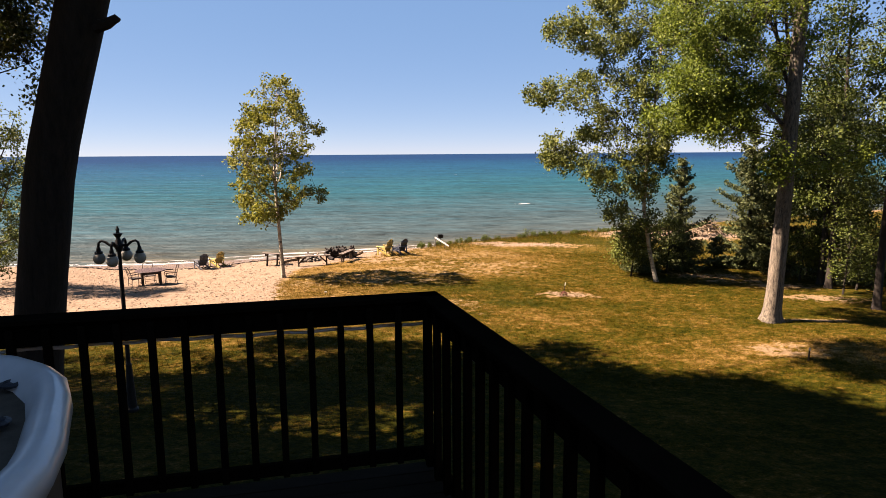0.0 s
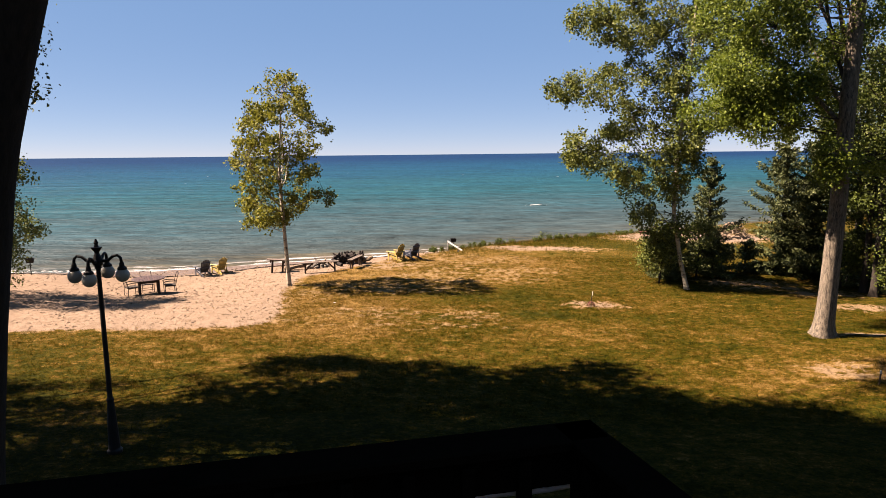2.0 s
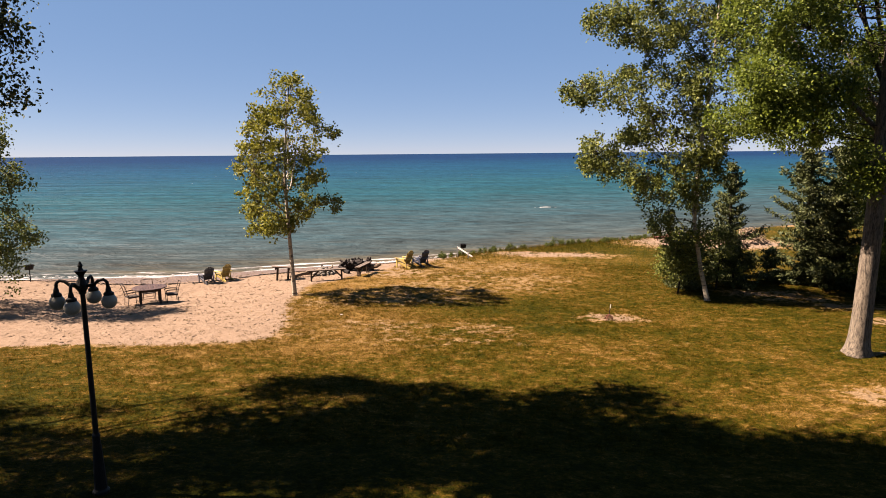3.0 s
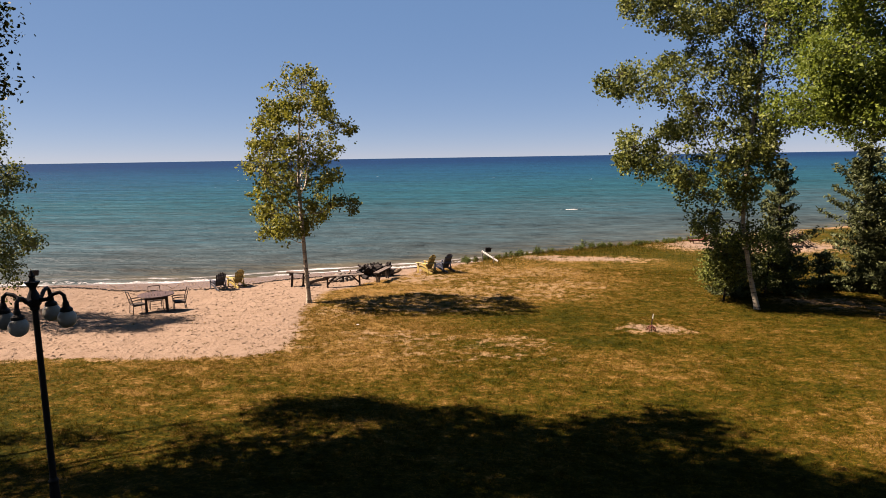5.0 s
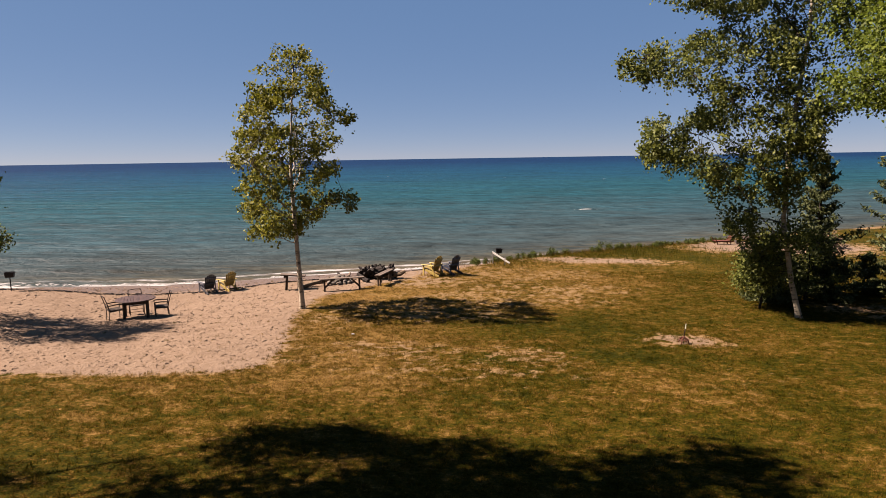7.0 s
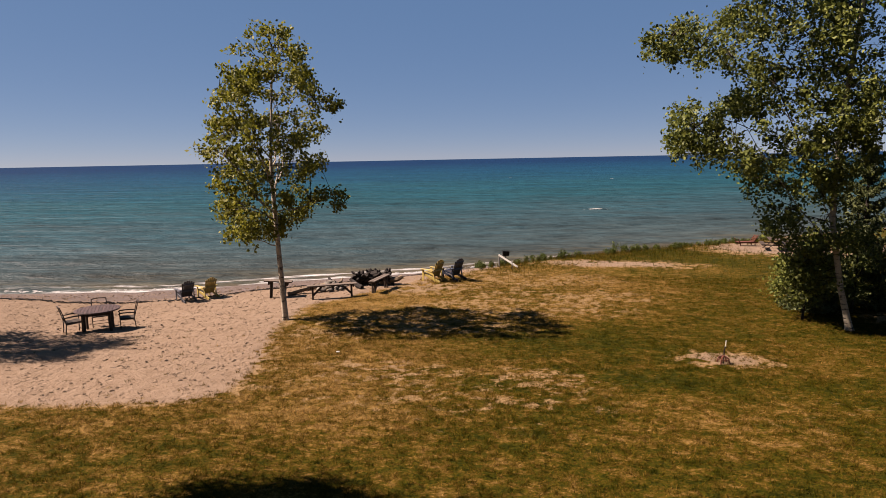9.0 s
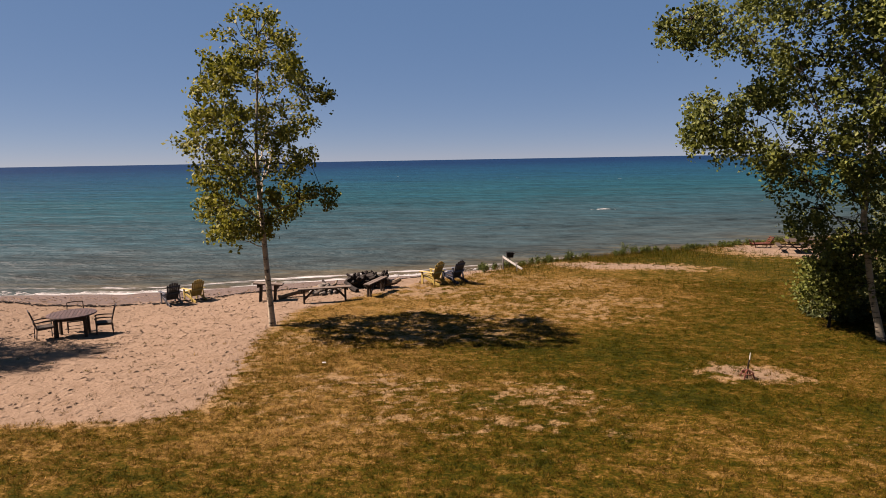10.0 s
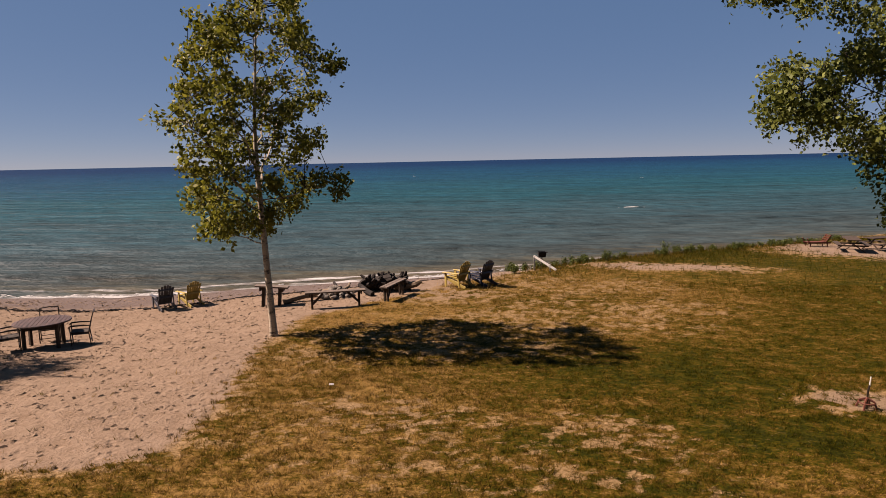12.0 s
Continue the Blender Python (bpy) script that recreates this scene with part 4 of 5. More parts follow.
# ---- lamp post ----
def lamp_post(x, y):
    lamp = thing("lamp_post", pose(x, y, ground_z(x, y)), "black cast-iron lamp post with four frosted globes", "street lamp")
    part("base", lathe([(0.15, -0.1), (0.15, 0.05), (0.115, 0.09), (0.10, 0.5), (0.078, 0.9), (0.065, 1.1), (0.072, 1.15), (0.05, 1.2)], 14), MAT_IRON, lamp)
    part("pole", lathe([(0.05, 1.15), (0.046, 2.6), (0.042, 3.86), (0.065, 3.88), (0.065, 3.92), (0.04, 3.96)], 12), MAT_IRON, lamp)
    part("hub", lathe([(0.05, 3.9), (0.095, 3.96), (0.10, 4.04), (0.07, 4.12), (0.045, 4.18), (0.05, 4.22)], 14), MAT_IRON, lamp)
    part("finial", lathe([(0.04, 4.2), (0.075, 4.25), (0.11, 4.30), (0.045, 4.31), (0.03, 4.36), (0.045, 4.39), (0.03, 4.42), (0.012, 4.47)], 12), MAT_IRON, lamp)
    for k in range(4):
        a = radians(9 + 90 * k)
        d = Vector((math.cos(a), math.sin(a), 0))
        path = [d * 0.07 + Vector((0, 0, 4.02)), d * 0.2 + Vector((0, 0, 4.03)), d * 0.29 + Vector((0, 0, 4.11)), d * 0.38 + Vector((0, 0, 4.13)), d * 0.435 + Vector((0, 0, 4.08)), d * 0.45 + Vector((0, 0, 3.98))]
        arm = part("arm", tube(path, [0.035, 0.032, 0.03, 0.028, 0.028, 0.03], 8), MAT_IRON, lamp, smooth=True)
        c = d * 0.45
        part("globe_holder", lathe([(0.03, 4.0), (0.045, 3.96), (0.05, 3.91), (0.085, 3.88), (0.09, 3.84), (0.07, 3.83)], 12, at=c), MAT_IRON, arm)
        prof = [(0.135 * math.sin(t), 3.725 + 0.14 * math.cos(t)) for t in np.linspace(0.45, math.pi - 0.02, 10)]
        part("globe", lathe(prof, 16, at=c), MAT_GLOBE, arm, "frosted cream glass globe", True)
    return lamp


lamp_post(-6.97, 13.53)


# ---- beach furniture ----
def patio_table(m):
    t = thing("patio_table", m, "round brown slatted patio table on the sand", "table")
    R = 0.68
    n = 13
    w = 2 * R / n
    for i in range(n):
        xa, xb = -R + w * i + 0.005, -R + w * (i + 1) - 0.005
        outline = [(x, math.sqrt(max(R * R - x * x, 1e-4))) for x in np.linspace(xa, xb, 4)]
        outline += [(x, -y) for x, y in reversed(outline)]
        part("slat", loft([[Vector((x, y, z)) for x, y in outline[::-1]] for z in (0.71, 0.735)]), MAT_TABLETOP, t)
    bm = bmesh.new()
    ring = [Vector((math.cos(a) * R, math.sin(a) * R, 0.715)) for a in np.linspace(0, 2 * math.pi, 33)]
    tube(ring, 0.022, 6, bm, cap=False)
    part("rim", bm, MAT_TABLETOP, t)
    for sx in (-1, 1):
        for sy in (-1, 1):
            part("leg", beam((sx * 0.39, sy * 0.39, -0.03), (sx * 0.385, sy * 0.385, 0.71), 0.075, 0.075), MAT_WOOD_BROWN, t)
    for s in (-1, 1):
        part("stretcher", beam((-0.40, s * 0.40, 0.62), (0.40, s * 0.40, 0.62), 0.05, 0.09), MAT_WOOD_BROWN, t)
        part("stretcher", beam((s * 0.40, -0.40, 0.62), (s * 0.40, 0.40, 0.62), 0.05, 0.09), MAT_WOOD_BROWN, t)
    return t


def patio_chair(m):
    c = thing("patio_chair", m, "brown metal patio armchair with dark sling seat beside the table", "chair", "chairs round the table")
    for s in (-0.27, 0.27):
        part("front_leg", tube([(s, 0.25, 0), (s, 0.26, 0.62)], 0.016, 8), MAT_BRONZE, c)
        part("back_leg", tube([(s, -0.26, 0), (s, -0.22, 0.42), (s * 0.95, -0.30, 0.75), (s * 0.92, -0.38, 1.0)], 0.016, 8), MAT_BRONZE, c)
        part("armrest", tube([(s, 0.30, 0.60), (s, 0.24, 0.645), (s, 0.0, 0.65), (s, -0.28, 0.62)], [0.02, 0.024, 0.024, 0.016], 8), MAT_BRONZE, c)
        part("rail", tube([(s, 0.25, 0.40), (s, -0.22, 0.38)], 0.014, 8), MAT_BRONZE, c)
    part("top_bar", tube([(-0.25, -0.38, 1.0), (0, -0.40, 1.02), (0.25, -0.38, 1.0)], 0.017, 8), MAT_BRONZE, c)
    part("stretcher", tube([(-0.27, 0.25, 0.16), (0.27, 0.25, 0.16)], 0.011, 8), MAT_BRONZE, c)
    part("stretcher", tube([(-0.27, -0.25, 0.16), (0.27, -0.25, 0.16)], 0.011, 8), MAT_BRONZE, c)
    part("seat", box((0.50, 0.50, 0.05), pose(0, 0.01, 0.42, 2), 0.015), MAT_SLING, c)
    part("back_bar", tube([(-0.26, -0.27, 0.62), (0.26, -0.27, 0.62)], 0.012, 6), MAT_BRONZE, c)
    for x in (-0.09, 0.09):
        part("back_bar", tube([(x, -0.225, 0.43), (x, -0.265, 0.62)], 0.008, 6), MAT_BRONZE, c)
    return c


TX, TY = -15.68, 32.3
TABLE_TURN = 30
TZ = ground_z(TX, TY)
patio_table(pose(TX, TY, TZ, 0, 0, TABLE_TURN) @ Matrix.Scale(1.12, 4))
small = Matrix.Scale(1.03, 4)
chair = patio_chair(pose(TX - 0.46, TY - 0.80, ground_z(TX - 0.46, TY - 0.80), 0, 0, -44) @ small)
copy_thing(chair, pose(TX + 0.84, TY + 0.52, ground_z(TX + 0.84, TY + 0.52), 0, 0, 124))
copy_thing(chair, pose(TX - 0.54, TY + 0.90, ground_z(TX - 0.5, TY + 0.9), 0, 0, 216))


def adirondack(m, mat, colour):
    c = thing("adirondack_chair", m, f"{colour} slatted adirondack chair facing the lake", "chair", "adirondack chairs")
    for s in (-0.29, 0.29):
        part("front_leg", box((0.035, 0.10, 0.54), pose(s, 0.30, 0.27), 0.005), mat, c)
        part("side_rail", beam((s * 0.93, 0.34, 0.36), (s * 0.93, -0.62, 0.03), 0.03, 0.12), mat, c)
        part("back_leg", beam((s, -0.34, 0.02), (s, -0.26, 0.53), 0.03, 0.07), mat, c)
        part("armrest", box((0.13, 0.76, 0.025), pose(s * 1.12, 0.02, 0.555), 0.008), mat, c)
    for k in range(5):
        u = k / 4
        part("seat_slat", box((0.54, 0.095, 0.02), pose(0, 0.33 - 0.5 * u, 0.395 - 0.15 * u, 14), 0.004), mat, c)
    for k in range(6):
        x = -0.235 + 0.094 * k
        tall = 0.82 - 2.3 * x * x
        a = Vector((x * 0.82, -0.20, 0.24))
        b = a + Vector((x * 0.26, -0.36 * tall, 0.93 * tall))
        part("back_slat", beam(a, b, 0.088, 0.02, 0.006, up=(0, 1, 0)), mat, c)
    part("back_brace", box((0.52, 0.03, 0.07), pose(0, -0.37, 0.52, -22), 0.004), mat, c)
    part("back_brace", box((0.50, 0.03, 0.06), pose(0, -0.46, 0.82, -22), 0.004), mat, c)
    return c


def on_ground(x, y, turn=0, dz=0.0):
    return pose(x, y, ground_z(x, y) + dz, 0, 0, turn)


adirondack(on_ground(-15.3, 38.0, 50), MAT_CHARCOAL, "dark slate")
adirondack(on_ground(-14.55, 38.62, 57), MAT_YELLOW, "mustard yellow")
adirondack(on_ground(-4.2, 41.6, 58) @ Matrix.Scale(1.12, 4), MAT_YELLOW, "mustard yellow")
adirondack(on_ground(-3.25, 42.1, 52) @ Matrix.Scale(1.12, 4), MAT_NAVY, "navy blue")


def bench(m, length):
    b = thing("bench", m, "rough plank bench with braced legs by the fire pit", "bench", "benches round the fire pit")
    for s in (-0.073, 0.073):
        part("seat_plank", box((length, 0.14, 0.045), pose(0, s, 0.53), 0.006), MAT_WOOD_GREY, b)
    for sx in (-1, 1):
        x = sx * (length / 2 - 0.22)
        part("leg", box((0.07, 0.065, 0.53), pose(x, 0.05, 0.245), 0.005), MAT_WOOD_BROWN, b)
        part("leg", box((0.07, 0.065, 0.53), pose(x, -0.055, 0.245), 0.005), MAT_WOOD_BROWN, b)
        part("cross_piece", box((0.05, 0.27, 0.09), pose(x + sx * 0.075, 0, 0.46), 0.004), MAT_WOOD_BROWN, b)
        if length > 1.2:
            part("brace", beam((x, -0.07, 0.14), (x - sx * 0.36, -0.05, 0.49), 0.04, 0.075), MAT_WOOD_BROWN, b)
    return b


bench(on_ground(-10.75, 37.72, 12) @ pose(0, 0, 0, 0, 5) @ Matrix.Scale(1.42, 4), 0.86)
bench(on_ground(-8.15, 37.45, 20) @ Matrix.Scale(1.1, 4), 1.98)
bench(on_ground(-6.35, 39.1, 79) @ Matrix.Scale(1.1, 4), 1.75)


def knot_of_roots(m):
    """An upturned stump: a short trunk with a fan of broken roots."""
    r = random.Random(5)
    bm = bmesh.new()
    tube([(0.5, -0.1, 0.28), (0.0, 0, 0.34), (-0.45, 0.05, 0.36)], [0.24, 0.28, 0.34], 10, bm)
    for k in range(150):
        a = r.uniform(0, 2 * math.pi)
        d = Vector((-0.35 - 0.5 * r.random(), math.cos(a), math.sin(a)))
        s = Vector((r.uniform(-0.95, 0.75), 0.05, 0.36))
        L = r.uniform(0.16, 0.40)
        p1 = s + d * L * 0.6
        p2 = p1 + Vector((r.uniform(-0.2, 0.2), d.y * 0.3 * L, d.z * 0.5 * L))
        tube([s, p1, p2], [0.12, 0.095, 0.045], 6, bm)
    for v in bm.verts:
        v.co.z = max(v.co.z, -0.05)
        v.co += Vector(noise.noise_vector(v.co * 5)) * 0.03
    ob = link_mesh("stump", bm, MAT_DRIFT)
    ob.matrix_world = m
    return tagged(ob, "dark charred upturned stump with broken roots", "stump")


knot_of_roots(on_ground(-7.2, 40.35, 200))
for x, y, turn, L, r0 in ((-9.2, 39.2, 20, 1.3, 0.10), (-8.5, 39.6, 75, 1.0, 0.08), (-9.75, 38.35, 35, 1.5, 0.11), (-7.6, 39.6, 140, 0.9, 0.12), (-6.1, 40.6, 10, 1.1, 0.16), (-8.9, 39.9, 120, 0.8, 0.09)):
    bm = tube([(-L / 2, 0, 0.06), (-L * 0.1, 0.05, 0.16), (L * 0.3, -0.03, 0.25), (L / 2, 0.02, 0.36)], [r0, r0 * 0.95, r0 * 0.8, r0 * 0.55], 8)
    log = link_mesh("driftwood_log", bm, MAT_DRIFT if L < 0.95 else MAT_BRUSH)
    log.matrix_world = on_ground(x, y, turn)
    tagged(log, "weathered driftwood log leaning on the fire-pit pile", "log", "firewood")


def stone(m, size, seed):
    bm = bmesh.new()
    bmesh.ops.create_icosphere(bm, subdivisions=2, radius=size)
    for v in bm.verts:
        v.co *= 1 + 0.35 * noise.noise(v.co / size * 1.2 + Vector((seed, 0, 0)))
        v.co.z *= 0.65
    ob = link_mesh("fire_pit_stone", bm, MAT_STONE)
    ob.matrix_world = m
    return tagged(ob, "rounded grey beach stone of the fire ring", "stone", "fire ring stones")


for k in range(13):
    a = 2 * math.pi * k / 13
    x, y = -8.75 + 0.62 * math.cos(a), 39.35 + 0.62 * math.sin(a)
    stone(on_ground(x, y, 40 * k, 0.07), 0.11 + 0.04 * math.sin(5 * k), k)


for k in range(24):
    a, rr = 2.4 * k, 0.08 + 0.022 * k
    stone(on_ground(-8.75 + rr * math.cos(a), 39.35 + rr * math.sin(a), 55 * k, 0.34 - 0.0115 * k), 0.11 + 0.03 * math.sin(3 * k), 30 + k)


def pedestal_grill(x, y, turn, tall=1.0):
    g = thing("pedestal_grill", on_ground(x, y, turn) @ Matrix.Diagonal((0.85, 0.85, 1, 1)), "black steel box grill on a post near the water", "grill")
    part("post", tube([(0, 0, -0.2), (0, 0, tall - 0.24)], 0.03, 8), MAT_IRON, g)
    bm = loft([rounded_rect(0.40, 0.30, 0.03, tall - 0.26), rounded_rect(0.46, 0.34, 0.04, tall - 0.1), rounded_rect(0.46, 0.34, 0.04, tall), rounded_rect(0.42, 0.30, 0.03, tall), rounded_rect(0.38, 0.26, 0.03, tall - 0.16)])
    firebox = part("firebox", bm, MAT_IRON, g)
    for k in range(6):
        part("grate_bar", tube([(-0.2 + 0.08 * k, -0.15, tall - 0.02), (-0.2 + 0.08 * k, 0.15, tall - 0.02)], 0.008, 5), MAT_IRON, firebox)
    part("handle", tube([(0.22, 0, tall - 0.06), (0.34, 0, tall - 0.05)], 0.014, 6), MAT_WOOD_BROWN, g)
    return g


pedestal_grill(-0.62, 46.7, 10, 0.84)
pedestal_grill(-23.9, 35.4, 25, 0.95)


def beach_handrail(m):
    h = thing("beach_handrail", m, "white painted wooden handrail down to the beach", "handrail")
    part("post", box((0.10, 0.10, 1.15), pose(0, 0, 0.45), 0.008), MAT_WHITE, h)
    part("post", box((0.10, 0.10, 0.7), pose(1.05, -0.5, 0.15), 0.008), MAT_WHITE, h)
    part("rail", beam((-0.05, 0.0, 0.98), (1.45, -0.7, 0.12), 0.05, 0.14), MAT_WHITE, h)
    return h


beach_handrail(on_ground(-0.98, 46.1) @ Matrix.Scale(0.70, 4))


def sprinkler(m):
    s = thing("sprinkler", m, "rusty lawn sprinkler on a short spiked base", "sprinkler")
    for k in range(4):
        a = radians(20 + 90 * k)
        part("leg", tube([(0, 0, 0.26), (0.13 * math.cos(a), 0.13 * math.sin(a), 0.2), (0.2 * math.cos(a), 0.2 * math.sin(a), 0)], 0.022, 6), MAT_RED, s)
    ring = [(0.15 * math.cos(a), 0.15 * math.sin(a), 0.16) for a in np.linspace(0, 2 * math.pi, 17)]
    part("hoop", tube(ring, 0.018, 6, cap=False), MAT_RED, s)
    part("stem", tube([(0, 0, 0.02), (0.01, 0, 0.4), (0.05, 0, 0.52)], 0.02, 8), MAT_BRONZE, s)
    part("head", tube([(0.05, 0, 0.50), (0.07, 0, 0.70)], [0.016, 0.012], 8), MAT_WHITE, s, "pale worn sprinkler head")
    return s


sprinkler(on_ground(5.87, 29.2, 30))

stake = thing("marker_stake", on_ground(12.0, 19.0), "thin wooden marker stake with white tip in bare sand", "stake")
part("shaft", box((0.035, 0.035, 0.42), pose(0, 0, 0.15, 0, 2), 0.004), MAT_WOOD_BROWN, stake)
part("tip", box((0.038, 0.038, 0.09), pose(0.008, 0, 0.40, 0, 2), 0.004), MAT_WHITE, stake, "white painted tip")


def picnic_table(m):
    t = thing("picnic_table", m, "brown wooden picnic table with crossed legs on the bank", "picnic table", "picnic tables")
    for k in range(5):
        part("top_plank", box((1.8, 0.135, 0.04), pose(0, -0.29 + 0.145 * k, 0.75), 0.005), MAT_WOOD_BROWN, t)
    for s in (-1, 1):
        for k in (0, 1):
            part("seat_plank", box((1.8, 0.135, 0.04), pose(0, s * (0.62 + 0.145 * k), 0.45), 0.005), MAT_WOOD_BROWN, t)
        part("leg", beam((s * 0.65, -0.62, 0), (s * 0.65, 0.28, 0.73), 0.09, 0.04), MAT_WOOD_BROWN, t)
        part("leg", beam((s * 0.69, 0.62, 0), (s * 0.69, -0.28, 0.73), 0.09, 0.04), MAT_WOOD_BROWN, t)
        part("cross_beam", box((0.04, 1.5, 0.09), pose(s * 0.61, 0, 0.39), 0.004), MAT_WOOD_BROWN, t)
    return t


pt = picnic_table(on_ground(17.1, 54.9, 75))
copy_thing(pt, on_ground(19.0, 55.6, 20))


def lounge_frame(m):
    c = thing("lounge_chair", m, "red-brown wooden beach lounge chair low on the grass", "chair")
    for s in (-0.3, 0.3):
        part("side_rail", beam((-0.8, s, 0.3), (0.85, s, 0.28), 0.04, 0.10), MAT_RED, c)
        for x in (-0.6, 0.6):
            part("leg", box((0.06, 0.05, 0.3), pose(x, s, 0.14), 0.004), MAT_RED, c)
        part("back_post", beam((0.45, s, 0.28), (0.85, s, 0.85), 0.04, 0.07), MAT_RED, c)
        part("foot_post", beam((-0.65, s, 0.28), (-0.85, s, 0.62), 0.04, 0.07), MAT_RED, c)
    for k in range(9):
        part("slat", box((0.11, 0.62, 0.02), pose(-0.72 + 0.14 * k, 0, 0.35), 0.004), MAT_RED, c)
    for k in range(4):
        part("back_slat", beam((0.52 + 0.09 * k, -0.31, 0.40 + 0.13 * k), (0.52 + 0.09 * k, 0.31, 0.40 + 0.13 * k), 0.02, 0.09), MAT_RED, c)
    return c


lounge_frame(on_ground(16.0, 56.8, 8) @ Matrix.Scale(0.85, 4))


def brush_pile(m):
    """A heap of pale dead branches over a low core of sticks."""
    r = random.Random(8)
    bm = bmesh.new()
    for k in range(150):
        a, u = r.uniform(0, 6.28), r.random() ** 0.6
        x, y = 1.7 * u * math.cos(a), 0.9 * u * math.sin(a)
        top = 1.25 * (1 - u * u) + 0.1
        L, b, tilt = r.uniform(0.5, 1.3), r.uniform(0, 6.28), r.uniform(-0.3, 0.75)
        d = Vector((math.cos(b) * math.cos(tilt), math.sin(b) * math.cos(tilt), math.sin(tilt))) * L / 2
        c = Vector((x, y, top * r.uniform(0.35, 1.0)))
        bend = Vector((r.gauss(0, 0.06), r.gauss(0, 0.06), r.gauss(0, 0.06)))
        w = r.uniform(0.02, 0.06)
        tube([c - d, c + bend, c + d], [w, w * 0.8, w * 0.4], 5, bm)
    for v in bm.verts:
        v.co.z = max(v.co.z, -0.03)
    ob = link_mesh("brush_pile", bm, MAT_BRUSH)
    ob.matrix_world = m
    return tagged(ob, "heap of pale dead branches on the sandy bank", "brush pile", kind="stuff")


brush_pile(on_ground(22.4, 55.0, 12))


# ---- grass, dune plants, foam and drift ----
def blades(name, x, y, tall, wide, mat, label, splay=0.9):
    n = len(x)
    z = height(x, y) + lump(x, y)
    p = np.stack([x, y, z - 0.01], -1)
    a = rng.uniform(0, 2 * np.pi, n)
    s = np.stack([np.cos(a), np.sin(a), 0 * a], -1) * (wide * rng.uniform(0.6, 1.4, n))[:, None]
    lean = np.stack([rng.normal(size=n) * splay, rng.normal(size=n) * splay, rng.uniform(0.5, 1.1, n)], -1)
    h = (tall * rng.uniform(0.5, 1.3, n))[:, None]
    q = np.empty((n, 4, 3))
    q[:, 0], q[:, 1] = p - s, p + s
    tip = p + lean * h
    q[:, 2], q[:, 3] = tip + s * 0.15, tip - s * 0.15
    ob = quads_object(name, q, mat)
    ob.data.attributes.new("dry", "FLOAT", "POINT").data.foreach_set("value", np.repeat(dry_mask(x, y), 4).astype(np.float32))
    return tagged(ob, label, "grass", kind="stuff")


def scatter(n, x0, x1, y0, y1, keep):
    x, y = rng.uniform(x0, x1, n), rng.uniform(y0, y1, n)
    k = keep(x, y) > rng.uniform(0, 1, n)
    return x[k], y[k]


def tufts(x, y, per, spread):
    k = rng.poisson(per, len(x))
    return np.repeat(x, k) + rng.normal(size=k.sum()) * spread, np.repeat(y, k) + rng.normal(size=k.sum()) * spread


rng = np.random.default_rng(99)
lawn = lambda x, y: np.clip(4.0 * (0.6 - bare(x, y)), np.where(sand_mask(x, y) < 0.72, 0.12, 0.015), 1) * (shore(x) - y > 0.8)
x, y = scatter(340000, -18, 20, 12, 44, lawn)
blades("lawn_grass", x, y, 0.055, 0.008, MAT_BLADE, "short dry lawn grass, olive and straw", 1.1)
x, y = scatter(26000, -16, 18, 16, 44, lambda x, y: np.maximum(lawn(x, y), 0.12 * (sand_mask(x, y) < 0.75)))
x, y = tufts(x, y, 13, 0.05)
blades("grass_tufts", x, y, 0.085, 0.007, MAT_BLADE, "uneven tufts of straw and olive grass", 0.7)
x, y = scatter(120000, -10, 26, 40, 62, lambda x, y: lawn(x, y) * np.clip(1.25 - (shore(x) - y) / 7, 0.1, 1) * (x > -7 + (46 - y) * 0.4))
blades("bank_grass", x, y, 0.28, 0.010, MAT_BLADE, "taller green and straw grass along the bank", 0.45)
x, y = scatter(17000, -11, 9, 17, 32, lambda x, y: np.clip(1.6 * dry_mask(x, y) - 0.5, 0, 1) * (bare(x, y) < 0.8))
x, y = tufts(x, y, 9, 0.03)
blades("straw_tufts", x, y, 0.095, 0.006, MAT_BLADE, "taller straw tufts in the worn lawn", 0.4)
x, y = scatter(900, -16, -1, 24, 46, lambda x, y: np.clip(sand_mask(x, y), 0, 1) * 0.25)
x, y = tufts(x, y, 7, 0.05)
blades("sand_sprigs", x, y, 0.045, 0.010, MAT_BLADE, "sparse grass sprigs in the sand", 0.9)

# trodden clods and prints in the sand
cx, cy = scatter(4200, -26, -5, 23.5, 41, lambda x, y: (sand_mask(x, y) > 0.75) * np.clip((shore(x) - y) / 3, 0, 1))
n = len(cx)
cz = height(cx, cy) + lump(cx, cy) - 0.01
w, l, h = rng.uniform(0.03, 0.09, n), rng.uniform(0.03, 0.06, n), rng.uniform(0.015, 0.045, n)
ang = rng.uniform(0, np.pi, n)
ex, ey = np.cos(ang), np.sin(ang)
q = np.empty((n, 2, 4, 3))
for side, sgn in ((0, 1), (1, -1)):
    for k, (a, t, up) in enumerate(((-1, 1, 0), (1, 1, 0), (0.45, 0, 1), (-0.45, 0, 1))):
        q[:, side, k] = np.stack([cx + ex * w * a - ey * l * t * sgn, cy + ey * w * a + ex * l * t * sgn, cz + h * up], -1)
clods = quads_object("sand_clods", q.reshape(-1, 4, 3), MAT_GROUND)
for key, val in (("sand", 1.0), ("beach", 1.0), ("dry", 0.5), ("wet", 0.0)):
    clods.data.attributes.new(key, "FLOAT", "POINT").data.foreach_set("value", np.full(n * 8, val, np.float32))
tagged(clods, "small ridges of trodden sand on the beach", "sand", kind="stuff")

